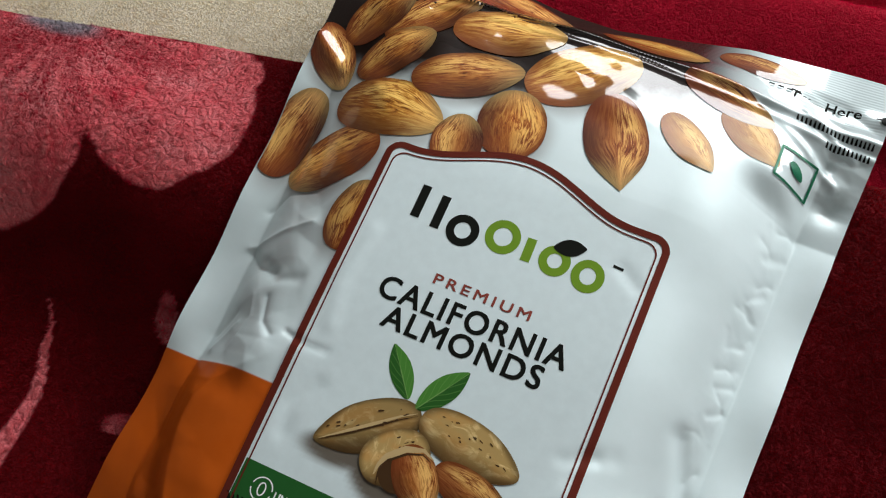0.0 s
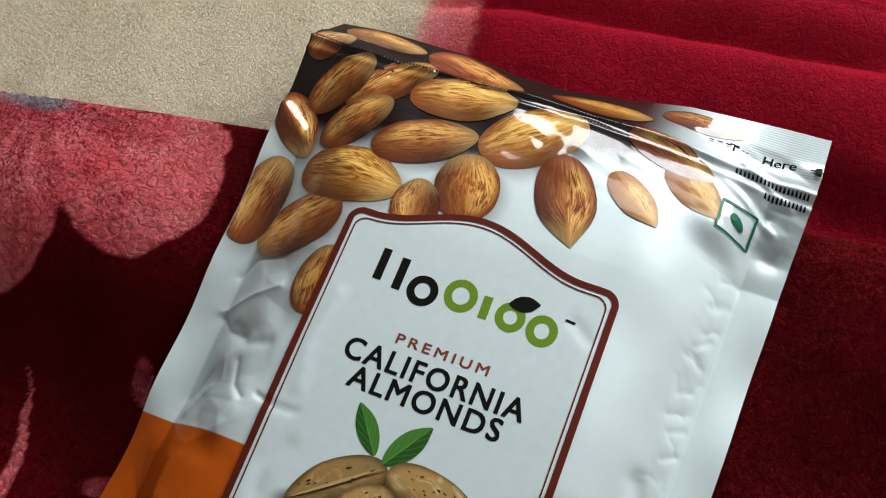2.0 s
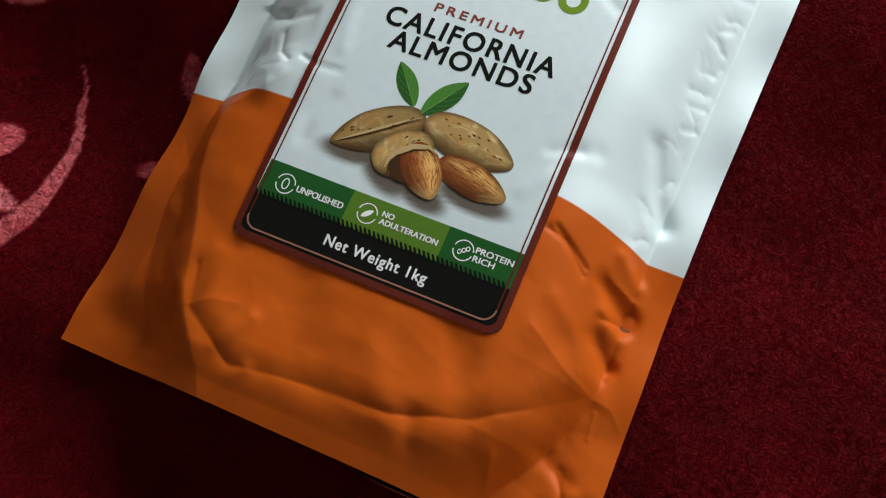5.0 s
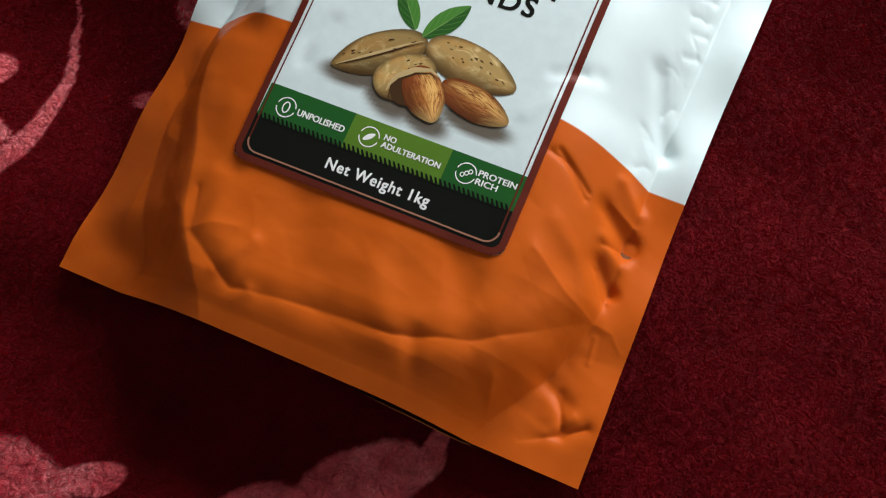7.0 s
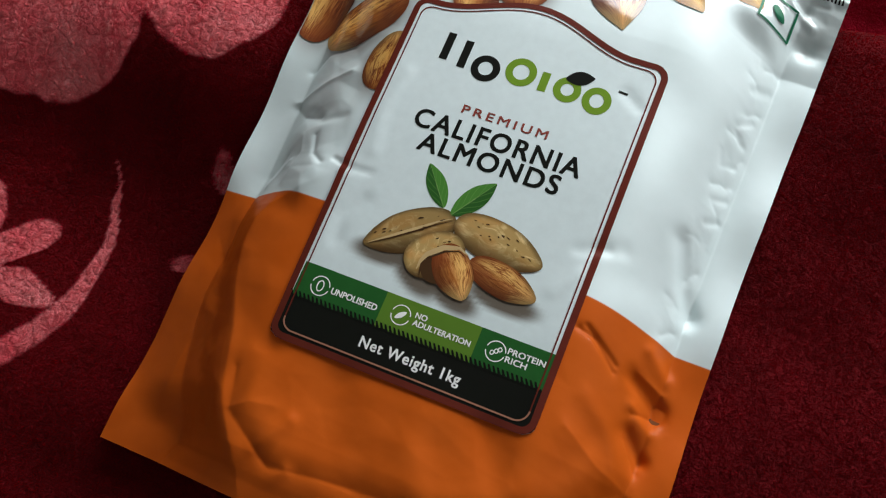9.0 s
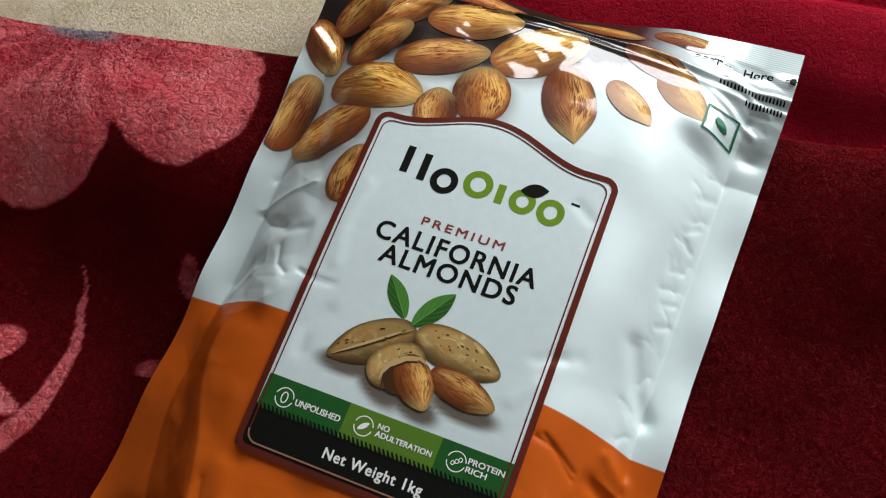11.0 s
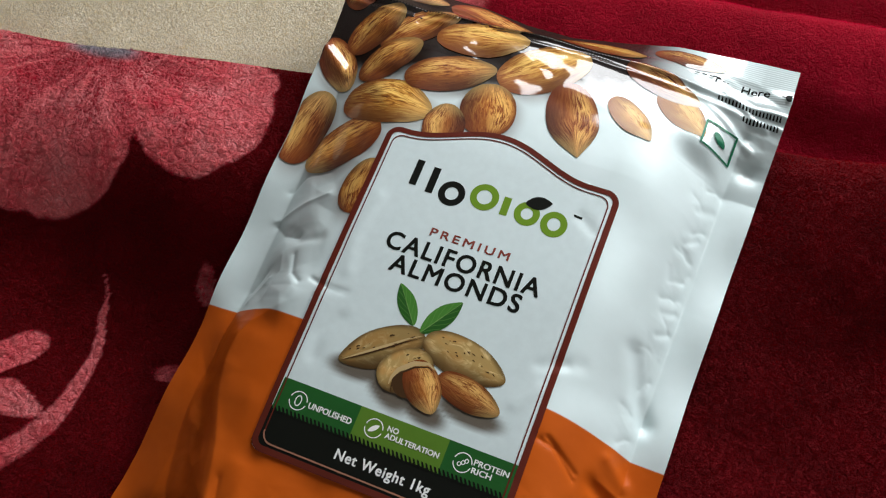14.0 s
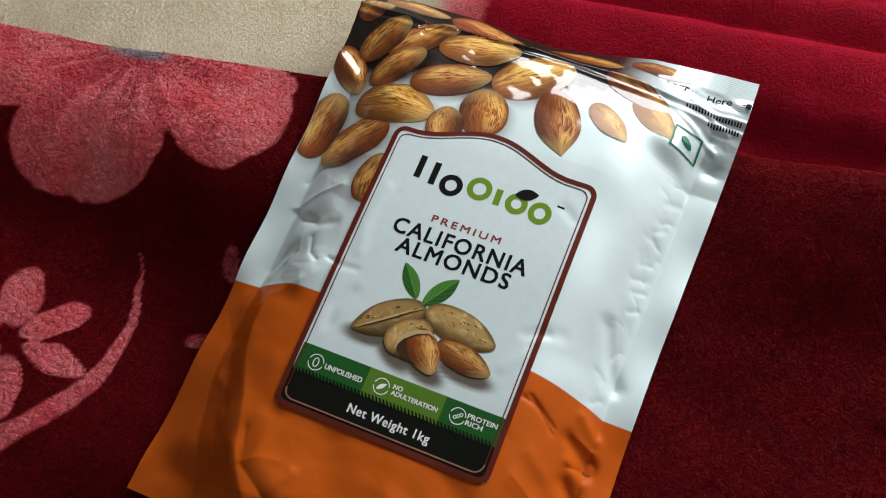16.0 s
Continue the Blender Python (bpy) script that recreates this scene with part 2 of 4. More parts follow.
    if far:
        deep = math_node(nodes, links, "MULTIPLY_ADD", grey.outputs["Fac"], -0.10, 0.20)
    b1 = bump(nodes, links, math_node(nodes, links, "MULTIPLY", crack, deep), 0.7, 0.0016, None)
    b2 = bump(nodes, links, curl.outputs[0], 0.25, 0.0015, None, b1)
    bump(nodes, links, fine.outputs[0], 0.9, 0.0012, bsdf.inputs["Normal"], b2)
    return m


def plaster(name, colour):
    m, nodes, links, bsdf = material(name)
    geo = nodes.new("ShaderNodeNewGeometry")
    n = node(nodes, "ShaderNodeTexNoise", Scale=6.0, Detail=6.0)
    links.new(geo.outputs["Position"], n.inputs["Vector"])
    links.new(ramp(nodes, links, n.outputs[0], (0.3, tuple(0.92 * c for c in colour)), (0.7, colour)), bsdf.inputs["Base Color"])
    bsdf.inputs["Roughness"].default_value = 0.85
    bump(nodes, links, n.outputs[0], 0.2, 0.004, bsdf.inputs["Normal"])
    return m


FOIL = foil_material()
FOIL_BACK = ink("plain_foil", (0.16, 0.05, 0.015), 0.4, 0.2)
WHITE_INK = ink("white_ink", (0.645, 0.75, 0.755), 0.48, 0.10, tone=True)
TEXT_WHITE = ink("text_white", (0.85, 0.87, 0.85), 0.4, 0.0)
BLACK_INK = ink("black_ink", (0.008, 0.009, 0.007), 0.5, 0.0)
BLACK_INK.node_tree.nodes["Principled BSDF"].inputs["Specular IOR Level"].default_value = 0.04
BLACK_INK.node_tree.nodes["Principled BSDF"].inputs["Coat Weight"].default_value = 0.01
BROWN_INK = ink("brown_ink", (0.115, 0.020, 0.012), 0.3, 0.1)
COPPER_INK = ink("copper_ink", (0.42, 0.20, 0.13), 0.3, 0.3)
RED_INK = ink("red_brown_ink", (0.25, 0.055, 0.04), 0.35, 0.1)
GREEN_INK = ink("dark_green_ink", (0.018, 0.105, 0.022), 0.3, 0.1)
OLIVE_INK = ink("light_green_ink", (0.10, 0.21, 0.024), 0.3, 0.1)
LOGO_GREEN = ink("grass_green_ink", (0.16, 0.29, 0.025), 0.3, 0.1)
LEAF_INK = leaf_print("printed_leaf_green")
MARK_GREEN = ink("mark_green_ink", (0.012, 0.14, 0.07), 0.3, 0.1)
NUT = nut_print("printed_nut", (0.060, 0.012, 0.003), (0.38, 0.098, 0.013), (0.88, 0.40, 0.075), 10.0)
NUT_RED = nut_print("printed_red_nut", (0.048, 0.008, 0.003), (0.25, 0.060, 0.013), (0.60, 0.25, 0.065), 13.0)
NUT_GOLD = nut_print("printed_gold_nut", (0.11, 0.032, 0.006), (0.48, 0.185, 0.022), (0.92, 0.56, 0.13), 10.0)
# paler ink for two nuts by the window's reflection: glare put into the colour
NUT_GLARE = nut_print("printed_glare_nut", (0.30, 0.13, 0.04), (0.58, 0.27, 0.05), (0.82, 0.52, 0.16), 7.0, gloss=0.25)
KERNEL = nut_print("printed_kernel", (0.075, 0.016, 0.004), (0.36, 0.115, 0.026), (0.74, 0.34, 0.11), 11.0, gloss=0.06)
SHELL = nut_print("printed_shell", (0.055, 0.028, 0.008), (0.36, 0.240, 0.085), (0.64, 0.48, 0.22), 1.6, True, gloss=0.06)
SHELL_RIM = ink("pale_shell_ink", (0.50, 0.36, 0.17), 0.45, 0.05)
DARK_HOLLOW = ink("dark_hollow_ink", (0.055, 0.026, 0.009), 0.45, 0.0)
PLUSH = plush("red_flowered_plush")
PLUSH_FAR = plush("beige_and_lit_red_plush", True)
WALL = plaster("white_plaster", (0.54, 0.53, 0.52))
FLOOR = plaster("grey_floor", (0.28, 0.25, 0.22))


# ---- shape functions ----
def ease(a, b, x):
    t = np.clip((x - a) / (b - a), 0, 1)
    return t * t * (3 - 2 * t)


LATTICE = np.random.RandomState(7).rand(64, 64)


def grain2(x, y):
    """Smooth value noise, 0 to 1, one cell a unit."""
    xi, yi = np.floor(x).astype(int), np.floor(y).astype(int)
    fx, fy = x - xi, y - yi
    fx, fy = fx * fx * (3 - 2 * fx), fy * fy * (3 - 2 * fy)
    g = lambda i, j: LATTICE[(xi + i) % 64, (yi + j) % 64]
    return (g(0, 0) * (1 - fx) + g(1, 0) * fx) * (1 - fy) + (g(0, 1) * (1 - fx) + g(1, 1) * fx) * fy


def crumple(x, y):
    """Flat facets with sharp folds between them, like creased film, about -0.5 to 0.5."""
    def facets(x, y):
        x, y = x + 0.55 * (grain2(x * 0.8 + 5, y * 0.8) - 0.5), y + 0.55 * (grain2(x * 0.8, y * 0.8 + 9) - 0.5)
        xi, yi = np.floor(x).astype(int), np.floor(y).astype(int)
        fx, fy = x - xi, y - yi
        g = lambda i, j: LATTICE[(xi + i) % 64, (yi + j) % 64]
        near = g(0, 0) + (g(1, 0) - g(0, 0)) * fx + (g(0, 1) - g(0, 0)) * fy
        away = g(1, 1) + (g(0, 1) - g(1, 1)) * (1 - fx) + (g(1, 0) - g(1, 1)) * (1 - fy)
        return np.where(fx + fy < 1, near, away) - 0.5

    return facets(x, y) + 0.35 * facets(2.1 * x + 1.3 * y + 11.3, 2.1 * y - 0.9 * x + 5.1)


def to_line(u, v, pts):
    """Distance to a polyline of (u, v) in millimetres, in metres."""
    best = np.full(np.shape(u), 9.0)
    for (x0, y0), (x1, y1) in zip(pts, pts[1:]):
        x0, y0, x1, y1 = x0 / 1000, y0 / 1000, x1 / 1000, y1 / 1000
        k = np.clip(((u - x0) * (x1 - x0) + (v - y0) * (y1 - y0)) / ((x1 - x0) ** 2 + (y1 - y0) ** 2), 0, 1)
        best = np.minimum(best, np.hypot(u - x0 - k * (x1 - x0), v - y0 - k * (y1 - y0)))
    return best


def spot(u, v, cu, cv, ru, rv):
    return np.exp(-(((u - cu / 1000) / (ru / 1000)) ** 2) - ((v - cv / 1000) / (rv / 1000)) ** 2)


HALF, LONG, ZIP = 0.115, 0.338, 0.310  # the pouch: half its width, its length, the zip's height


def soft_interp(x, xs, ys):
    """Piecewise values with their corners rounded off."""
    return sum(k * np.interp(x + d, xs, ys) for d, k in ((-0.012, 0.1), (-0.007, 0.2), (0.0, 0.4), (0.007, 0.2), (0.012, 0.1)))


def film_height(u, v):
    """Height of the pouch's upper film over the bed plane, at u across and v along."""
    u, v = np.asarray(u, float), np.asarray(v, float)
    zl = np.interp(v, [0, 0.06, 0.121, 0.202, 0.26, ZIP], [0.004, 0.006, 0.009, 0.017, 0.024, 0.030])
    zr = np.interp(v, [0, 0.06, 0.121, 0.2, 0.264, 0.285, ZIP], [0.004, 0.004, 0.004, 0.006, 0.009, 0.017, 0.023])
    k = np.clip((u + HALF) / (2 * HALF), 0, 1)
    edge = zl * (1 - k) + zr * k
    # the seal beside the foot hangs outward
    edge = edge + (0.009 * np.clip((u + HALF) / 0.020, 0, 1) - 0.002) * ease(0.012, 0.035, v) * (1 - ease(0.108, 0.135, v)) * (1 - ease(-0.06, 0.0, u))
    # the filled body starts at a steep wall beside the flat seam, steepest above the foot
    start = soft_interp(v, [0.0, 0.010, 0.020, 0.029, 0.043, 0.061, 0.081, 0.112], [-0.088, -0.078, -0.082, -0.089, -0.092, -0.097, -0.100, -0.0985])
    wall = soft_interp(v, [0.0, 0.012, 0.030, 0.045, 0.060, 0.075, 0.100, 0.115, 0.135], [0.052, 0.034, 0.030, 0.028, 0.028, 0.022, 0.014, 0.015, 0.044])
    ends = soft_interp(v, [0, 0.010, 0.030, 0.060, 0.070], [0.070, 0.074, 0.088, 0.0995, 0.0995])
    fall = soft_interp(v, [0, 0.030, 0.080], [0.040, 0.036, 0.048])
    s = np.clip((u - start) / wall, 0, 1)
    bent = 0.52 * (0.6 * s + 0.4 * s * s * (3 - 2 * s)) + 0.48 * np.sin(0.5 * math.pi * np.clip((u - start) / (-0.044 - start), 0, 1))
    k = 1 - ease(0.112, 0.138, v)
    side = (np.sin(0.5 * math.pi * s) * (1 - k) + bent * k) * np.sin(0.5 * math.pi * np.clip((ends - u) / fall, 0, 1))
    top = soft_interp(v, [0, 0.010, 0.018, 0.030, 0.045, 0.065, 0.10, 0.17, 0.24, 0.275, 0.30, ZIP], [0.0325, 0.0365, 0.0395, 0.0405, 0.0402, 0.0402, 0.0425, 0.0445, 0.0445, 0.041, 0.036, 0.0335])
    z = edge * (1 - side) + np.maximum(top, edge) * side
    # head flap beyond the zip droops
    tip = np.interp(u, [-0.115, -0.09, -0.05, -0.025, 0.002, 0.03, 0.06, 0.115], [0.008, 0.011, 0.011, 0.006, 0.006, 0.013, 0.022, 0.028])
    f = np.clip((v - ZIP) / (LONG - ZIP), 0, 1)
    z = z * (1 - f) + tip * f
    calm = 1 - 0.88 * (ease(-0.066, -0.054, u) * (1 - ease(0.048, 0.060, u)) * ease(0.055, 0.068, v) * (1 - ease(0.225, 0.245, v)))
    body = ease(0.005, 0.02, v) * (1 - ease(0.318, 0.326, v))
    w = 0.0 * z
    # soft dimples everywhere, crushed film along both side seams
    w += 0.0020 * (grain2(u / 0.040 + 3, v / 0.046 + 8) - 0.5)
    w += 0.0040 * crumple(u / 0.021 + 2.2, v / 0.027 + 4) * np.exp(-(((u + 0.078) / 0.017) ** 4)) * ease(0.105, 0.125, v)
    w += 0.0017 * crumple(u / 0.011 + 7.7, v / 0.017 + 1) * np.exp(-(((u - 0.092) / 0.006) ** 2))
    w += 0.0062 * (grain2(u / 0.028 + 9, v / 0.036 + 2) - 0.5) * np.exp(-(((u - 0.078) / 0.018) ** 2)) * ease(0.12, 0.14, v)
    w += 0.0017 * crumple(u / 0.034 + 3.4, v / 0.028 + 8.2) * (1 - ease(0.085, 0.115, v))
    w += 0.0012 * (grain2(u / 0.026 + 5, v / 0.022 + 6) - 0.5) * (1 - ease(0.075, 0.10, v))
    # gusset arc across the foot, and the creases that run into it
    arc = to_line(u, v, [(-60, 46), (-55, 30), (-42, 22), (-31, 15), (-14, 18), (4, 20), (33, 22), (59, 31), (78, 45), (97, 61)])
    w -= 0.0007 * np.exp(-arc / 0.0018) * (0.25 + 1.2 * ease(0.35, 0.75, grain2(u / 0.017 + 2, v / 0.02)))
    w += 0.0007 * np.exp(-(((arc - 0.007) / 0.006) ** 2)) * ease(-0.07, -0.05, u)
    for line, depth, wide in (
        ([(-114, 273), (-99, 262)], 0.0040, 0.0040), ([(58, 33), (50, 46), (40, 60)], -0.0026, 0.0080), ([(-14, 30), (-14, 42), (-18, 54)], -0.0020, 0.0100), ([(32, 26), (22, 36), (12, 46)], 0.0014, 0.0090), ([(60, 31), (72, 56), (80, 74)], -0.0010, 0.0045),
        ([(101, 61), (86, 76), (72, 86)], 0.0014, 0.0040), ([(63, 111), (78, 103)], -0.0014, 0.0012), ([(-57, 31), (-54, 46), (-50, 58)], -0.0014, 0.0046), ([(-38, 20), (-30, 34)], 0.0022, 0.0034), ([(6, 19), (0, 34), (8, 48)], -0.0008, 0.0070), ([(-24, 16), (-30, 6)], 0.0018, 0.0030), ([(40, 24), (44, 10)], -0.0018, 0.0040),
        ([(100, 75), (91, 83)], -0.0052, 0.0030), ([(100, 97), (87, 103)], -0.0064, 0.0040), ([(99, 87), (90, 92)], 0.0034, 0.0034), ([(99, 110), (90, 116)], 0.0036, 0.0036),
        ([(100, 140), (93, 150), (86, 166)], -0.0044, 0.0042), ([(97, 195), (91, 191)], -0.0008, 0.0015), ([(95, 211), (89, 207), (87, 213)], -0.0006, 0.0013),
        ([(95, 222), (90, 225)], -0.0008, 0.0014), ([(95, 234), (90, 228)], -0.0008, 0.0015), ([(97, 252), (91, 247)], -0.0008, 0.0020), ([(92, 180), (97, 184)], -0.0009, 0.0014),
        ([(97, 172), (97, 200)], 0.0006, 0.0014), ([(-11, 18), (-18, 40), (-12, 54)], 0.0008, 0.0060), ([(29, 23), (16, 42)], 0.0008, 0.0060),
        ([(54, 142), (66, 146)], -0.0009, 0.0040), ([(-44, 114), (-58, 118)], 0.0007, 0.0020), ([(-88, 168), (-76, 160), (-66, 162)], -0.0014, 0.0026),
        ([(70, 308), (100, 296)], -0.0022, 0.0020), ([(78, 303), (104, 289)], 0.0020, 0.0016), ([(85, 313), (108, 301)], 0.0016, 0.0015),
        ([(100, 28), (88, 34)], -0.0022, 0.0036), ([(104, 24), (97, 14)], 0.0012, 0.0022), ([(102, 46), (101, 56)], 0.0006, 0.0010),
    ):
        w += 0.6 * depth * np.exp(-((to_line(u, v, line) / wide) ** 2))
    # sharp dents on the flank
    for line, depth, wide in (([(-99, 171), (-91, 165), (-80, 163)], -0.0020, 0.0024), ([(-101, 173), (-86, 182), (-74, 187)], 0.0012, 0.0022), ([(-76, 152), (-72, 142), (-66, 138)], -0.0013, 0.0014),
                              ([(-93, 127), (-86, 140)], 0.0018, 0.0020), ([(-96, 134), (-91, 145)], -0.0018, 0.0024), ([(-100, 190), (-94, 199), (-80, 201)], -0.0012, 0.0020), ([(-83, 128), (-80, 143), (-84, 152)], 0.0010, 0.0018)):
        w += depth * np.exp(-to_line(u, v, line) / wide)
    # sharp folds in the orange foot
    for line, depth, wide in (([(-55, 29), (-43, 22), (-32, 16), (-14, 18), (2, 20)], -0.0005, 0.0030), ([(-56, 30), (-48, 35), (-38, 37)], 0.0006, 0.0034), ([(60, 109), (67, 108), (78, 100)], -0.0014, 0.0014), ([(97, 61), (84, 64), (68, 72)], 0.0016, 0.0060),
                              ([(96, 30), (100, 22), (102, 16)], -0.0018, 0.0016), ([(88, 8), (102, 16), (110, 22)], -0.0026, 0.0022), ([(74, 8), (71, 24)], 0.0014, 0.0036), ([(101, 94), (90, 90)], -0.0022, 0.0022), ([(100, 104), (88, 106)], 0.0020, 0.0030), ([(99, 70), (91, 80)], -0.0020, 0.0022), ([(97, 61), (106, 60), (112, 54)], 0.0003, 0.0014)):
        w += depth * np.exp(-to_line(u, v, line) / wide)
    # small sharp dents beside the other seam
    for du, dv, turn, depth in ((94, 128, 40, 1.0), (91, 141, -20, 0.7), (95, 157, 60, 0.9), (90, 171, 10, 0.6), (95, 186, -50, 0.9), (92, 199, 30, 1.1), (96, 214, 70, 0.7), (91, 222, -10, 0.8), (95, 238, 45, 1.0), (90, 251, -35, 0.7), (96, 262, 20, 0.9)):
        ca, sa = 4 * math.cos(radians(turn)), 4 * math.sin(radians(turn))
        w -= 0.0008 * depth * np.exp(-to_line(u, v, [(du - ca, dv - sa), (du, dv + 1), (du + 0.6 * ca, dv + 0.6 * sa)]) / 0.0017)
    w -= 0.0018 * spot(u, v, -83, 166, 9, 8) + 0.0014 * spot(u, v, -89, 141, 8, 8)
    # deep fold between the foot seal and the filled body, on the darker seam side
    fold = to_line(u, v, [(-95, 122), (-94, 88), (-85, 62), (-70, 28)])
    w += (0.0048 * crumple(u / 0.012 + 1.3, v / 0.022 + 6.1) - 0.0020) * np.exp(-((fold / 0.010) ** 2)) * (1 - ease(0.118, 0.130, v))
    lip = to_line(u, v, [(-92, 120), (-88, 86), (-70, 60), (-62, 30)])
    w += 0.0005 * np.exp(-((lip / 0.0040) ** 2)) * (1 - ease(0.118, 0.130, v))
    z = z + w * calm * body
    # faint creases in the label
    for line, depth, wide in (([(-60, 141), (-50, 139), (-43, 140)], -0.0007, 0.0013), ([(50, 138), (60, 143)], -0.0006, 0.0026), ([(-46, 150), (-50, 168), (-47, 190)], 0.0005, 0.0030), ([(-40, 128), (-46, 118), (-44, 108)], -0.0006, 0.0030), ([(44, 212), (52, 206)], -0.0005, 0.0025), ([(46, 118), (53, 128)], 0.0005, 0.0030)):
        z = z + depth * np.exp(-((to_line(u, v, line) / wide) ** 2))
    # taut sloping panel below the zip
    taut = 0.88 * ease(0.004, 0.022, u) * (1 - ease(0.076, 0.098, u)) * ease(0.266, 0.280, v) * (1 - ease(0.303, 0.310, v))
    panel = 0.0425 - 0.155 * (v - 0.275) - 0.13 * (u - 0.02) + 0.0009 * crumple(u / 0.024 + 4.4, v / 0.016 + 7)
    z = z * (1 - taut) + panel * taut
    # press-to-close zip: two ribs, and the pinched head corner
    z = z + 0.0011 * np.exp(-(((v - ZIP) / 0.0014) ** 2)) + 0.0008 * np.exp(-(((v - ZIP + 0.006) / 0.0014) ** 2))
    head = ease(0.27, 0.29, v) * (1 - ease(0.318, 0.326, v))
    z = z + head * (1 - taut) * (0.0045 * (grain2(u / 0.030 + 6.3, v / 0.022 + 1.5) - 0.5) + 0.0030 * crumple(u / 0.016 + 1.2, v / 0.012) * ease(0.055, 0.085, u) + 0.0016 * crumple(u / 0.022 + 8.1, v / 0.017 + 3))
    z = z - 0.004 * spot(u, v, 106, 281, 7, 6) + 0.0012 * np.sin(v * 105) * np.exp(-(((np.abs(u) - HALF) / 0.012) ** 2)) * ease(0, 0.02, v)
    return np.maximum(z, 0.0022)


def edge_y(x):
    """Where the flowered blanket's folded edge lies."""
    return 0.2915 + 0.148 * x + 0.004 * np.sin(9 * x + 0.6) - 0.011 * ease(0.02, 0.16, x) - 0.005 * ease(-0.18, -0.34, x)


def under_pouch(x, y, z):
    """Pressed down below the pouch, easing up again beside it."""
    cx, cy = np.clip(x, -HALF, HALF), np.clip(y, 0, LONG)
    far = np.maximum(0, np.hypot(x - cx, y - cy) - 0.006)
    return np.where(far < 0.06, np.minimum(z, film_height(cx, cy) - 0.0024 + np.maximum(0, far - 0.004) * 0.7), z)


def front_height(x, y):
    d = edge_y(x) - y
    right = ease(0.085, 0.130, x)
    crest = 0.016 - 0.007 * ease(0.0, 0.10, x) + 0.013 * ease(0.105, 0.20, x)
    flat = crest * (1 - ease(0.060, 0.150, d)) * (0.40 + 0.60 * ease(0.0, 0.055, d))
    fold = crest - (crest + 0.002) * ease(0.016, 0.115, d) - (0.022 - np.sqrt(0.022 ** 2 - np.clip(0.018 - d, 0, 0.018) ** 2))
    z = flat * (1 - right) + fold * right - 0.015 * spot(x, y, -160, 92, 66, 56) - 0.009 * spot(x, y, -20, -32, 150, 40) + 0.005 * spot(x, y, -200, 190, 60, 45)
    z = z + 0.007 * (grain2(x / 0.085 + 20, y / 0.075 + 20) - 0.5) + 0.0022 * (grain2(x / 0.026 + 9, y / 0.03 + 4) - 0.5)
    return z


def crest_line(q, high, swell, r):
    """A fold's height at q beyond its top: a slow rise before it, a round turn of radius r after it."""
    turn = np.clip(q, 0, 0.9 * r)
    return high * (1 - ease(0.0, swell, -q)) - (r - np.sqrt(r * r - turn * turn)) - 2.0 * np.maximum(0, q - 0.9 * r)


def rear_height(x, y):
    a = y - (0.384 + 0.060 * x + 0.45 * x * x * (x > 0) + 0.0020 * np.sin(24 * x) - 0.004 * ease(0.13, 0.22, x))
    b = y - (0.424 + 0.140 * x + 0.003 * np.sin(31 * x))
    up = ease(-0.12, -0.03, x)
    past_b = ease(0.0, 0.008, b)
    # each fold swells to a rounded crest, then turns down and drops behind it
    near = crest_line(a + 0.011, 0.017, 0.075, 0.015)
    mid = np.maximum(-0.004 + 0.020 * np.clip(1 + b / 0.050, 0, 1), crest_line(b + 0.009, 0.016, 0.045, 0.012))
    layer = np.where(a < 0, near, np.maximum(near, mid * (1 - past_b) + 0.001 * past_b))
    z = -0.012 + up * layer - 0.010 * ease(0.08, 0.14, x) * (1 - ease(0.012, 0.05, y - edge_y(x)))
    z = z - 0.10 * np.clip(y - edge_y(x), 0, 0.11) * (1 - up) + 0.004 * (grain2(x / 0.09 + 31, y / 0.08 + 12) - 0.5) + 0.0018 * (grain2(x / 0.024 + 3, y / 0.028 + 14) - 0.5)
    return z + 0.012 * ease(0.5, 0.7, y)


# ---- mesh helpers ----
def mesh_object(name, verts, faces, mat, parent=None, label="", uv=None, smooth=True):
    me = bpy.data.meshes.new(name)
    me.from_pydata([tuple(map(float, p)) for p in verts], [], [tuple(map(int, f)) for f in faces])
    me.materials.append(mat)
    if uv is not None:
        layer = me.uv_layers.new(name="UVMap")
        loops = np.zeros(len(me.loops), dtype=np.int32)
        me.loops.foreach_get("vertex_index", loops)
        layer.data.foreach_set("uv", np.asarray(uv, dtype=np.float32)[loops].ravel())
    if smooth:
        me.polygons.foreach_set("use_smooth", np.ones(len(me.polygons), dtype=bool))
    me.update()
    ob = new(name, me)
    if parent:
        ob.parent = parent
    if label:
        tagged(ob, label)
    return ob


def value_attribute(ob, name, values):
    at = ob.data.attributes.new(name, "FLOAT", "POINT")
    at.data.foreach_set("value", np.asarray(values, dtype=np.float32).ravel())


def grid_faces(rows, cols, close=False):
    f = []
    for i in range(rows - 1):
        for j in range(cols if close else cols - 1):
            k = (j + 1) % cols
            f.append((i * cols + j, i * cols + k, (i + 1) * cols + k, (i + 1) * cols + j))
    return f


def spread(u, v):
    """The pouch widens a little from foot to head, at its side seals alone."""
    return u + np.where(u > 0, 0.0070, -0.0045) * ease(0.050, HALF, np.abs(u)) * ease(0.10, 0.32, v)


def on_film(u, v, lift):
    u, v = np.ravel(u), np.ravel(v)
    return np.column_stack((spread(u, v), v, film_height(u, v) + lift))


LIFT = 0.00026  # ink layers, one above another


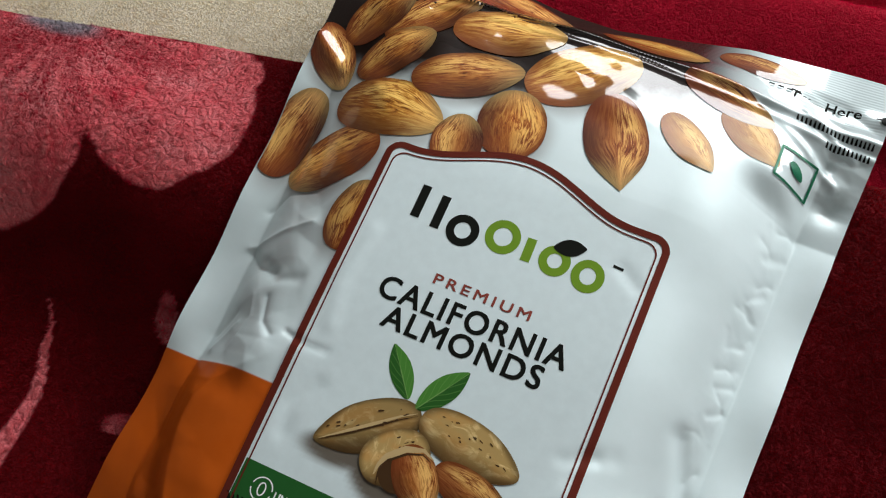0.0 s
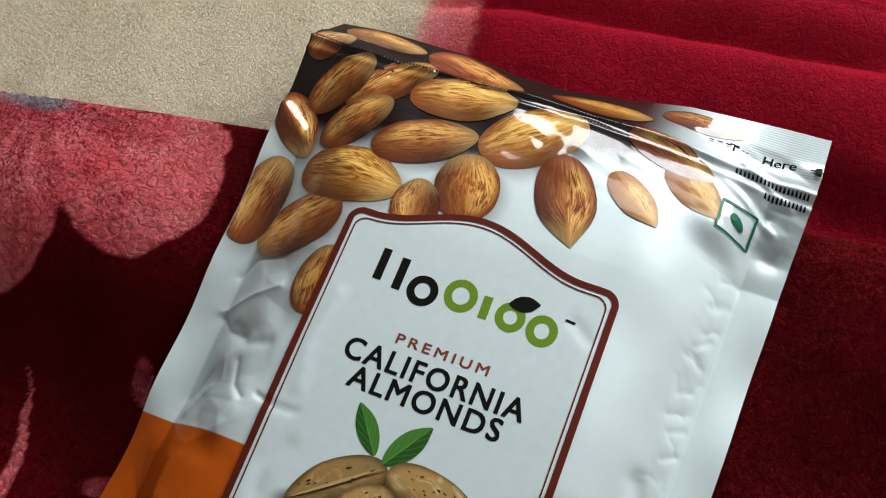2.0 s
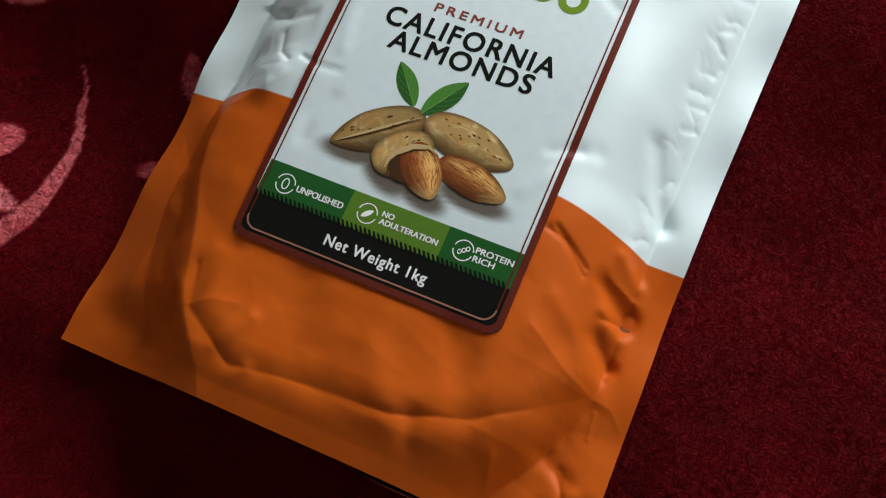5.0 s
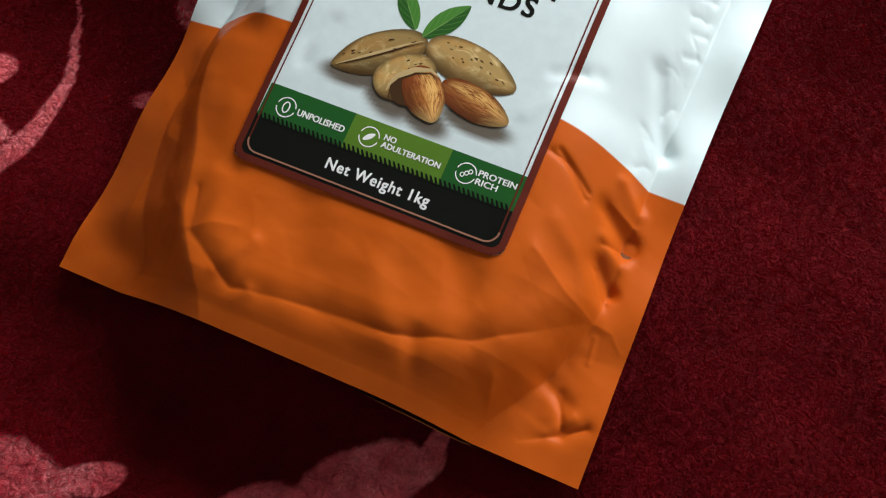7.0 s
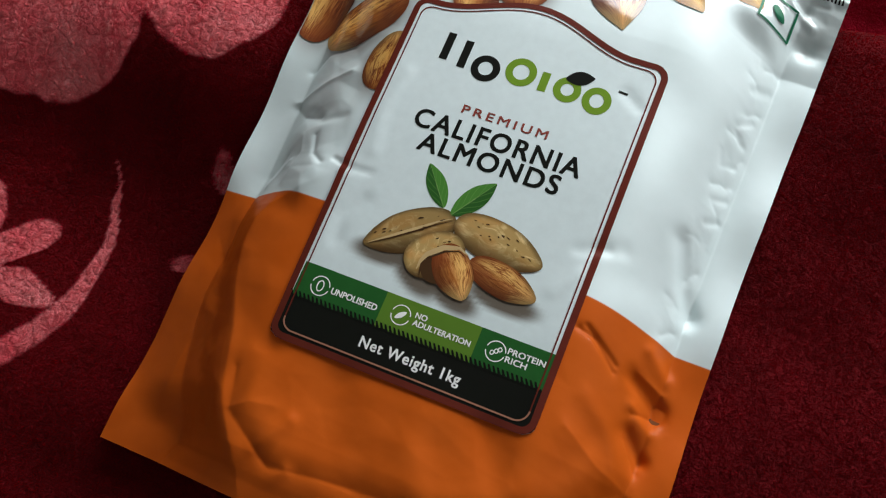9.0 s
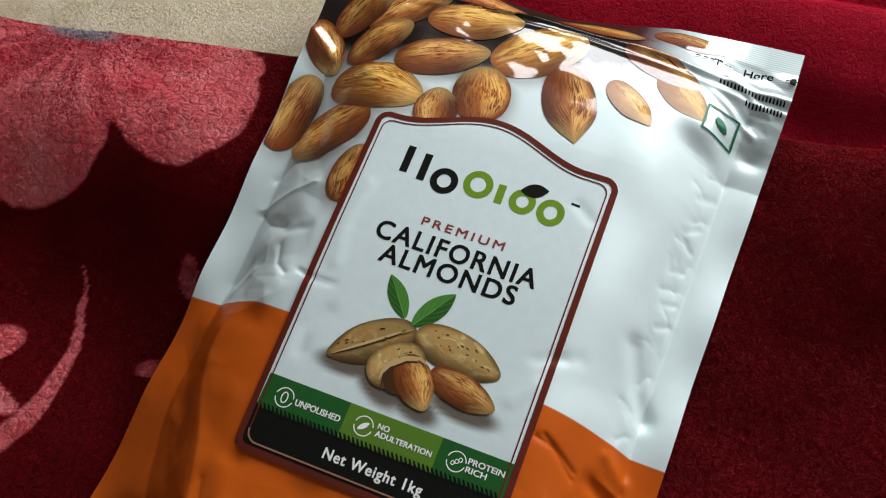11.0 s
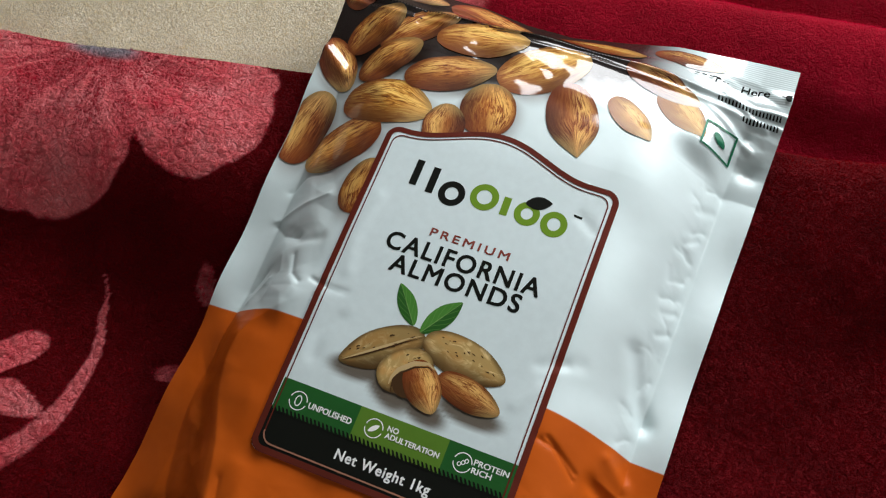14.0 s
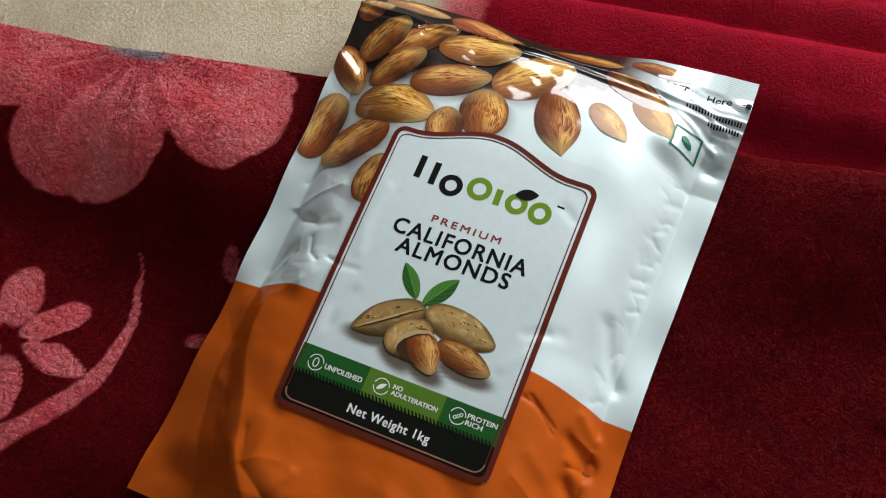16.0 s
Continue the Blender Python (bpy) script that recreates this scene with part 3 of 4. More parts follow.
def column_fill(name, us, low, high, rows, mat, lift, parent, label=""):
    """A patch of ink between two curves of u."""
    us = np.asarray(us)
    k = np.linspace(0, 1, rows)[:, None]
    v = low(us)[None] * (1 - k) + high(us)[None] * k
    u = np.repeat(us[None], rows, 0)
    ob = mesh_object(name, on_film(u, v, lift), grid_faces(rows, len(us)), mat, parent, label)
    return ob, u.ravel(), v.ravel()


def resample(pts, step):
    out = []
    for a, b in zip(pts, pts[1:]):
        n = max(1, int(math.hypot(b[0] - a[0], b[1] - a[1]) / step))
        out += [(a[0] + (b[0] - a[0]) * i / n, a[1] + (b[1] - a[1]) * i / n) for i in range(n)]
    return out + [pts[-1]]


def stroke(name, pts, width, mat, lift, parent, label="", closed=False, taper=False):
    """A line of ink along points in metres."""
    p = np.array(resample(list(pts) + ([pts[0]] if closed else []), 0.0012))
    if closed:
        p = p[:-1]
        t = np.roll(p, -1, 0) - np.roll(p, 1, 0)
    else:
        t = np.gradient(p, axis=0)
    t /= np.maximum(np.linalg.norm(t, axis=1, keepdims=True), 1e-9)
    nrm = np.column_stack((-t[:, 1], t[:, 0])) * (width / 2)
    if taper:
        nrm *= np.sin(np.linspace(0.15, math.pi - 0.15, len(p)))[:, None]
    rows = np.array([p - nrm, p, p + nrm])
    return mesh_object(name, on_film(rows[..., 0], rows[..., 1], lift), grid_faces(3, len(p), closed), mat, parent, label)


def blob(name, cu, cv, a, b, angle, mat, lift, parent, label="", tip=0.35, blunt=0.0, limit=HALF - 0.0006, top=LONG - 0.001, rings=14, segs=52):
    """A nut or leaf of ink, in millimetres; tip: how far its far end is drawn to a point."""
    r = np.linspace(0, 1, rings)[1:]
    th = np.linspace(0, 2 * math.pi, segs, endpoint=False)
    s, w = np.sign(np.cos(th)) * np.abs(np.cos(th)) ** 0.88, np.sign(np.sin(th)) * np.abs(np.sin(th)) ** 0.88
    narrow = 1 - tip * np.clip(s, 0, 1) ** 1.6 - blunt * np.clip(-s, 0, 1) ** 2
    s = np.sign(s) * np.abs(s) ** (1 - 0.25 * tip * (s > 0))
    S, Wd = np.concatenate(([0], np.outer(r, s).ravel())), np.concatenate(([0], np.outer(r, w * narrow).ravel()))
    W0 = np.concatenate(([0], np.outer(r, w).ravel()))
    ca, sa = math.cos(radians(angle)), math.sin(radians(angle))
    u = np.clip((cu + a * S * ca - b * Wd * sa) / 1000, -limit, limit)
    v = np.clip((cv + a * S * sa + b * Wd * ca) / 1000, 0.001, top)
    faces = [(0, 1 + j, 1 + (j + 1) % segs) for j in range(segs)]
    faces += [tuple(1 + q for q in f[::-1]) for f in grid_faces(len(r), segs, True)]
    return mesh_object(name, on_film(u, v, lift), faces, mat, parent, label, uv=np.column_stack((S, W0 * (1 if ca > -0.2 else -1))))


def lettering(text, u0, u1, v0, v1, mat, parent, label, lift=3 * LIFT, bold=0.2, gap=1.0):
    """Words set in a box from u0, v0 to u1, v1, in millimetres."""
    cu = bpy.data.curves.new("lettering", "FONT")
    cu.body, cu.resolution_u, cu.space_character = text, 4, gap
    ob = bpy.data.objects.new("lettering", cu)
    scene.collection.objects.link(ob)
    bpy.context.view_layer.update()
    me = bpy.data.meshes.new_from_object(ob.evaluated_get(bpy.context.evaluated_depsgraph_get()))
    bpy.data.objects.remove(ob)
    bm = bmesh.new()
    bm.from_mesh(me)
    xs, ys = [p.co.x for p in bm.verts], [p.co.y for p in bm.verts]
    x0, x1 = min(xs), max(xs)
    y0, y1 = (min(ys), max(ys))
    for p in bm.verts:
        x, y = (p.co.x - x0) / (x1 - x0), (p.co.y - y0) / (y1 - y0)
        p.co = ((u0 + x * (u1 - u0)) / 1000, (v0 + y * (v1 - v0)) / 1000, 0)
    step = 0.003
    for axis, start, end in ((0, u0 / 1000, u1 / 1000), (1, v0 / 1000, v1 / 1000)):
        for q in np.arange(start + step, end, step):
            n = Vector((1, 0, 0)) if axis == 0 else Vector((0, 1, 0))
            bmesh.ops.bisect_plane(bm, geom=bm.verts[:] + bm.edges[:] + bm.faces[:], plane_co=n * q, plane_no=n)
    uvs = np.array([p.co[:2] for p in bm.verts])
    for p, z in zip(bm.verts, film_height(uvs[:, 0], uvs[:, 1]) + lift):
        p.co.z = z
    first = bm.verts[:] + bm.edges[:] + bm.faces[:]  # slightly offset impressions thicken the strokes
    for i, (du, dv) in enumerate(((1, 0), (0, 1), (1, 1))):
        for q in bmesh.ops.duplicate(bm, geom=first)["geom"]:
            if isinstance(q, bmesh.types.BMVert):
                q.co += Vector((du * bold / 1000, dv * 0.7 * bold / 1000, 0.00003 * (i + 1)))
    out = bpy.data.meshes.new("lettering")
    bm.to_mesh(out)
    bm.free()
    out.materials.append(mat)
    ob = new("lettering", out)
    ob.parent = parent
    return tagged(ob, label)


# ---- the room, plain, that closes the place ----
def box(name, x0, x1, y0, y1, z0, z1, mat, kind="structure", label="", category=""):
    bm = bmesh.new()
    bmesh.ops.create_cube(bm, size=1.0)
    for p in bm.verts:
        p.co = (x0 + (p.co.x + 0.5) * (x1 - x0), y0 + (p.co.y + 0.5) * (y1 - y0), z0 + (p.co.z + 0.5) * (z1 - z0))
    me = bpy.data.meshes.new(name)
    bm.to_mesh(me)
    bm.free()
    me.materials.append(mat)
    return tagged(new(name, me), label, category, kind=kind)


R, FLOOR_Z, TOP_Z = 2.0, -0.03, 2.5
box("floor", -R, R, -R, NORTH, FLOOR_Z - 0.1, FLOOR_Z, FLOOR, label="plain grey floor under the blankets", category="floor")
box("ceiling", -R, R, -R, NORTH, TOP_Z, TOP_Z + 0.1, WALL, label="plain white ceiling", category="ceiling")
box("wall_west", -R - 0.1, -R, -R, NORTH, FLOOR_Z, TOP_Z, WALL, label="plain white plaster wall", category="wall")
box("wall_east", R, R + 0.1, -R, NORTH, FLOOR_Z, TOP_Z, WALL, label="plain white plaster wall", category="wall")
box("wall_south", -R, R, -R - 0.1, -R, FLOOR_Z, TOP_Z, WALL, label="plain white plaster wall", category="wall")


def window_wall():
    bm = bmesh.new()
    for x0, x1, z0, z1 in ((-R, WIN[0], FLOOR_Z, TOP_Z), (WIN[1], R, FLOOR_Z, TOP_Z), (WIN[0], WIN[1], FLOOR_Z, WIN[2]), (WIN[0], WIN[1], WIN[3], TOP_Z)):
        made = bmesh.ops.create_cube(bm, size=1.0)["verts"]
        for p in made:
            p.co = (x0 + (p.co.x + 0.5) * (x1 - x0), NORTH + (p.co.y + 0.5) * 0.1, z0 + (p.co.z + 0.5) * (z1 - z0))
    me = bpy.data.meshes.new("wall_north")
    bm.to_mesh(me)
    bm.free()
    me.materials.append(WALL)
    tagged(new("wall_north", me), "plain white wall with an open window", "wall", kind="structure")


window_wall()


# ---- the blankets ----
def ellipse_mask(x, y, cx, cy, a, b, angle, soft=0.12):
    ca, sa = math.cos(radians(angle)), math.sin(radians(angle))
    dx, dy = x - cx / 1000, y - cy / 1000
    r = np.hypot((dx * ca + dy * sa) / (a / 1000), (-dx * sa + dy * ca) / (b / 1000))
    return 1 - ease(1 - soft, 1 + soft, r)


def flower_print(x, y):
    """Pale flowers, leaves and a stem printed on the deep red pile."""
    m = np.zeros(np.shape(x))
    x, y = x + 0.004 * (grain2(x / 0.014 + 3, y / 0.014 + 8) - 0.5), y + 0.004 * (grain2(x / 0.014 + 23, y / 0.014 + 38) - 0.5)
    big = ((-174, 243, 34, 20, 12), (-258, 171, 35, 38, 20), (-226, 174, 31, 38, -10), (-236, 205, 44, 40, 0), (-168, 219, 37, 38.5, 10), (-206, 224, 40, 34, 20), (-306, 210, 42, 36, 0), (-268, 262, 60, 50, 0), (-352, 262, 60, 46, 0))
    for cx, cy, a, b, r in big:
        m = np.maximum(m, ellipse_mask(x, y, cx, cy, a, b, r, 0.09))
    small = ((-233, 72, 19, 13, 106), (-208, 67, 20, 8.4, 50), (-197, 46, 21, 8, -5), (-212, 21, 20, 9.5, -62), (-252, 54, 19, 10, 170), (-240, 28, 19, 10, 225),
             (-130, 135, 12, 6, 114), (-125, 88, 12, 5.5, -160), (37, -30, 30, 16, 40), (59, -8, 14, 5, 92), (-92, -92, 30, 24, 20), (-62, -71, 15, 7, 28), (14, -60, 30, 20, 30))
    for cx, cy, a, b, r in small:
        # fainter pink below the foot stands in for the pouch's shadow
        m = np.maximum(m, (0.50 if cx > -140 and cy > 80 else 0.78 if cy > 0 else 0.66) * ellipse_mask(x, y, cx, cy, a, b, r, 0.16))
    d = to_line(x, y, [(-183, 121), (-172, 95), (-168, 72), (-168, 54), (-174, 31), (-184, 14), (-199, -7), (-220, -26)])
    wide = np.interp(y, [-0.03, 0.03, 0.118], [0.0085, 0.0070, 0.0012])
    return np.maximum(m, 0.80 * (1 - ease(wide * 0.5, wide * 1.4, d)))


def flower_veins(x, y):
    """Radial crimson streaks in the large flower, fading to its rim, and mottling elsewhere."""
    dx, dy = x + 0.252, y - 0.252
    ang, r = np.arctan2(dy, dx), np.hypot(dx, dy)
    streak = 0.5 * grain2(ang * 6 + 30, r / 0.10 + 2) + 0.3 * grain2(ang * 15 + 9, r / 0.05 + 8) + 0.2 * grain2(ang * 40 + 3, r / 0.018 + 5)
    vein = ease(0.46, 0.60, streak + 0.16 * (1 - ease(0.01, 0.09, r))) * (0.22 + 0.78 * (1 - ease(0.035, 0.105, r)))
    for line, deep, wide in (([(-227, 238), (-209, 226), (-190, 212), (-173, 205)], 0.8, 0.011), ([(-174, 230), (-178, 216)], 0.7, 0.013), ([(-222, 200), (-232, 194), (-262, 187)], 0.6, 0.011),
                             ([(-236, 240), (-250, 222), (-256, 204)], 0.6, 0.009), ([(-228, 242), (-216, 237), (-184, 234), (-160, 243)], 0.75, 0.006), ([(-250, 238), (-232, 236)], 0.9, 0.009)):
        d = to_line(x, y, line)
        vein = np.maximum(vein, deep * (1 - ease(0.0, wide, d)) * (0.35 + 0.65 * ease(0.3, 0.6, grain2(x / 0.011 + 4, y / 0.011 + 9))))
    return np.clip(vein, 0, 1)


def spaced(inner0, inner1, step, outer0, outer1):
    return np.concatenate((np.linspace(outer0, inner0, 14, endpoint=False), np.arange(inner0, inner1, step), np.linspace(inner1, outer1, 14)))


def make_front():
    xs = spaced(-0.42, 0.33, 0.0022, -0.95, 0.95)
    ds = np.concatenate((np.arange(0.0095, 0.46, 0.0022), np.linspace(0.465, 1.0, 16)))
    thick = 0.0125
    lip = [(0.028, -thick), (0.010, -thick), (0.003, -thick * 0.86), (0.0, -thick * 0.52), (0.0012, -thick * 0.26), (0.004, -thick * 0.09)]
    d = np.concatenate(([q[0] for q in lip], ds))
    drop = np.concatenate(([q[1] for q in lip], 0 * ds))
    X = np.repeat(xs[None], len(d), 0)
    Y = edge_y(X) - d[:, None]
    Z = front_height(X, np.minimum(Y, edge_y(X) - 0.0095))
    Z = under_pouch(X, Y, Z) + drop[:, None]
    outer = np.maximum(ease(0.45, 0.93, np.abs(X)), ease(0.5, 1.0, np.repeat(d[:, None], len(xs), 1)))
    Z = Z * (1 - outer) + (FLOOR_Z + 0.002) * outer
    ob = mesh_object("plush_blanket", np.column_stack((X.ravel(), Y.ravel(), Z.ravel())), [f[::-1] for f in grid_faces(len(d), len(xs))], PLUSH)
    value_attribute(ob, "flower", flower_print(X, Y) * (1 - 0.4 * flower_veins(X, Y)))
    value_attribute(ob, "second_tone", ellipse_mask(X, Y, -252, 244, 22, 6, 5, 0.4))
    return tagged(ob, "deep red plush blanket with printed pink flowers, folded edge", "blanket")


def rear_print(x, y):
    at = x + 0.25 * (y - 0.36) + 0.010 * (grain2(x / 0.03, y / 0.03) - 0.5)
    return 1 - ease(-0.092, -0.078, at), 1 - ease(-0.072, -0.050, at)


def make_rear():
    xs = spaced(-0.46, 0.36, 0.0024, -0.95, 0.95)
    es = np.concatenate((np.arange(-0.06, 0.30, 0.0024), np.linspace(0.305, 0.75, 14)))
    X = np.repeat(xs[None], len(es), 0)
    Y = edge_y(X) + es[:, None]
    Z = under_pouch(X, Y, rear_height(X, Y))
    Z = np.where(es[:, None] < 0.0, np.minimum(Z, front_height(X, Y) - 0.016), Z)
    outer = np.maximum(ease(0.48, 0.93, np.abs(X)), ease(0.35, 0.75, np.repeat(es[:, None], len(xs), 1)))
    Z = Z * (1 - outer) + (FLOOR_Z + 0.002) * outer
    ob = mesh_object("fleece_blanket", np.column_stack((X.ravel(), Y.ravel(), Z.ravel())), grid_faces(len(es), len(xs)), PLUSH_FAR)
    second, flower = rear_print(X, Y)
    value_attribute(ob, "second_tone", second)
    value_attribute(ob, "flower", flower)
    return tagged(ob, "plush blanket, beige turning pink and red, in soft folds", "blanket")


def pile_material(name):
    m, nodes, links, bsdf = material(name)
    geo = nodes.new("ShaderNodeNewGeometry")
    at, second, tip_light = (nodes.new("ShaderNodeAttribute") for _ in range(3))
    at.attribute_name, second.attribute_name, tip_light.attribute_name = "flower", "second_tone", "tuft_light"
    # each colour runs from a shaded tone to a bright one, root to tip
    red = mix(nodes, links, tip_light.outputs["Fac"], *REDS[name])
    pink = mix(nodes, links, tip_light.outputs["Fac"], (0.85, 0.065, 0.10), (1.0, 0.55, 0.51))
    pale = mix(nodes, links, tip_light.outputs["Fac"], PALE[name][0], PALE[name][1])
    crimson = mix(nodes, links, tip_light.outputs["Fac"], (0.40, 0.004, 0.020), (0.90, 0.030, 0.080))
    low = step_node(nodes, links, at.outputs["Fac"], 0.0, 0.5)
    high = step_node(nodes, links, at.outputs["Fac"], 0.4, 1.0)
    base = mix(nodes, links, second.outputs["Fac"], mix(nodes, links, high, mix(nodes, links, low, red, crimson), pink), pale)
    links.new(base, bsdf.inputs["Base Color"])
    bsdf.inputs["Roughness"].default_value = 0.8
    bsdf.inputs["Specular IOR Level"].default_value = 0.01
    lie = nodes.new("ShaderNodeAttribute")
    lie.attribute_name = "lie"
    blend = nodes.new("ShaderNodeMix")
    blend.data_type = "VECTOR"
    blend.inputs[0].default_value = 0.75
    links.new(geo.outputs["Normal"], blend.inputs[4])
    links.new(lie.outputs["Vector"], blend.inputs[5])
    unit = nodes.new("ShaderNodeVectorMath")
    unit.operation = "NORMALIZE"
    links.new(blend.outputs[1], unit.inputs[0])
    links.new(unit.outputs[0], bsdf.inputs["Normal"])
    glow = nodes.new("ShaderNodeBsdfTranslucent")
    links.new(base, glow.inputs["Color"])
    both = nodes.new("ShaderNodeMixShader")
    both.inputs[0].default_value = 0.35
    links.new(bsdf.outputs[0], both.inputs[1])
    links.new(glow.outputs[0], both.inputs[2])
    links.new(both.outputs[0], nodes["Material Output"].inputs["Surface"])
    return m


# the rear pile's red is over twice the front's: stronger light as colour
REDS = {"red_pile": ((0.09, 0.0003, 0.0012), (0.27, 0.0007, 0.0040)), "beige_lit_red_pile": ((0.28, 0.0012, 0.014), (0.72, 0.004, 0.046))}
PALE = {"red_pile": ((0.28, 0.24, 0.28), (0.45, 0.42, 0.46)), "beige_lit_red_pile": ((0.88, 0.72, 0.44), (1.0, 0.86, 0.56))}


def curls(x, y, size):
    """0 in the cracks between curls of pile, 1 in their middles."""
    px = x / size + 0.9 * (grain2(x / 0.006 + 3, y / 0.006 + 17) - 0.5)
    py = y / size + 0.9 * (grain2(x / 0.006 + 33, y / 0.006 + 7) - 0.5)
    ix, iy = np.floor(px).astype(int), np.floor(py).astype(int)
    first, second = np.full(len(x), 9.0), np.full(len(x), 9.0)
    for i in (-1, 0, 1):
        for j in (-1, 0, 1):
            a, b = LATTICE[(ix + i) % 64, (iy + j) % 64], LATTICE[(iy + j + 13) % 64, (ix + i + 29) % 64]
            d = np.hypot(ix + i + a - px, iy + j + b - py)
            second = np.minimum(second, np.maximum(first, d))
            first = np.minimum(first, d)
    return ease(0.0, 0.70, second - first)


def pile(parent, x, y, z, flower, second, mat, tall, nap, seed, ground, crack=0.55):
    """Standing fibres, a three-cornered blade each, leaning in combed patches; tufts share a lean."""
    rnd = np.random.RandomState(seed)
    n = len(x)
    cell = curls(x, y, 0.0046)
    comb = grain2(x / 0.03 + 7, y / 0.03 + 51)
    turn = 2.2 * (comb - 0.5) + 6.0 * (grain2(x / 0.0021 + 40, y / 0.0021 + 3) - 0.5) + rnd.normal(0, 0.5, n)
    lean = 0.08 + 0.27 * rnd.rand(n)
    deep = crack * (0.30 + 0.70 * np.clip(1.6 * np.maximum(flower, second), 0, 1))  # the plain ground is smoother than the printed parts
    height = tall * (0.62 + 0.38 * np.clip(1.6 * np.maximum(flower, second), 0, 1)) * (0.72 + 0.28 * rnd.rand(n)) * (1.0 - deep + (deep + 0.10) * cell)
    brushed = 0.9 * (grain2(x / 0.042 + 11, y / 0.036 + 23) - 0.5) + 0.5 * (grain2(x / 0.013 + 2, y / 0.015 + 41) - 0.5)
    dx, dy = np.cos(turn) * lean * height, (np.sin(turn) * lean + nap + brushed * crack) * height
    # the tufts round off together: their lie follows the ground and each curl's dome
    e = 0.0006
    gx, gy = (ground(x + e, y) - ground(x, y)) / e, (ground(x, y + e) - ground(x, y)) / e
    gx, gy = gx + 0.9 * tall * deep * (curls(x + e, y, 0.0046) - cell) / e, gy + 0.9 * tall * deep * (curls(x, y + e, 0.0046) - cell) / e
    lie = np.column_stack((0.25 * np.cos(turn) * lean - gx, 0.25 * np.sin(turn) * lean + 0.35 * brushed * crack - gy, np.ones(n)))
    lie /= np.linalg.norm(lie, axis=1, keepdims=True)
    side = turn + 1.57 + rnd.normal(0, 0.7, n)
    sx, sy = np.cos(side) * 0.00022, np.sin(side) * 0.00022
    co = np.empty((n, 3, 3), dtype=np.float32)
    co[:, 0] = np.column_stack((x - sx, y - sy, z - 0.0003))
    co[:, 1] = np.column_stack((x + sx, y + sy, z - 0.0003))
    co[:, 2] = np.column_stack((x + dx, y + dy, z + height * np.sqrt(1 - 0.5 * lean ** 2)))
    me = bpy.data.meshes.new("nap")
    me.vertices.add(3 * n)
    me.vertices.foreach_set("co", co.ravel())
    me.loops.add(3 * n)
    me.loops.foreach_set("vertex_index", np.arange(3 * n, dtype=np.int32))
    me.polygons.add(n)
    me.polygons.foreach_set("loop_start", np.arange(0, 3 * n, 3, dtype=np.int32))
    me.polygons.foreach_set("loop_total", np.full(n, 3, dtype=np.int32))
    me.materials.append(mat)
    me.update(calc_edges=True)
    ob = new("nap", me)
    ob.parent = parent
    # shade between fibres goes into the colour: dark at roots and in cracks
    tuft_light = np.clip(1 - deep + (0.75 * deep + 0.12) * (cell - 0.5) + 0.12 * (rnd.rand(n) - 0.5), 0, 1)
    for name, values in (("flower", flower), ("second_tone", second), ("tuft_light", tuft_light)):
        value_attribute(ob, name, (values[:, None] * (np.array([0.25, 0.25, 1.0]) if name == "tuft_light" else np.ones(3))).ravel())
    at = ob.data.attributes.new("lie", "FLOAT_VECTOR", "POINT")
    at.data.foreach_set("vector", np.repeat(lie.astype(np.float32), 3, axis=0).ravel())
    tagged(ob, "dense short curled fibres", kind="stuff")


def open_ground(x, y):
    return ~((np.abs(x) < HALF - 0.006) & (y > 0.006) & (y < LONG - 0.006))


def pile_front(parent):
    rnd = np.random.RandomState(21)
    x, y = rnd.uniform(-0.37, 0.29, 800000), rnd.uniform(-0.12, 0.34, 800000)
    d = edge_y(x) - y
    keep = (d > 0.0005) & open_ground(x, y)
    x, y, d = x[keep], y[keep], d[keep]
    z = under_pouch(x, y, front_height(x, np.minimum(y, edge_y(x) - 0.0095))) + np.interp(d, [0, 0.0012, 0.004, 0.0095], [-0.0065, -0.0033, -0.0011, 0])
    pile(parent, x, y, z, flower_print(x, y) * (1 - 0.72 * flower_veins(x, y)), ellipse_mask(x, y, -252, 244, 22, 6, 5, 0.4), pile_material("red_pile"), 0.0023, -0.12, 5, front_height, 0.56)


def pile_rear(parent):
    rnd = np.random.RandomState(22)
    x, y = rnd.uniform(-0.44, 0.33, 330000), rnd.uniform(0.23, 0.50, 330000)
    keep = (y > edge_y(x) + 0.002) & open_ground(x, y)
    x, y = x[keep], y[keep]
    second, flower = rear_print(x, y)
    pile(parent, x, y, under_pouch(x, y, rear_height(x, y)), flower, second, pile_material("beige_lit_red_pile"), 0.0015, 0.1, 6, rear_height, 0.26)


pile_front(make_front())
pile_rear(make_rear())

# ---- the pouch ----
pouch = tagged(new("foil_pouch"), "white and orange printed foil pouch of almonds lying on plush blankets", "food pouch")

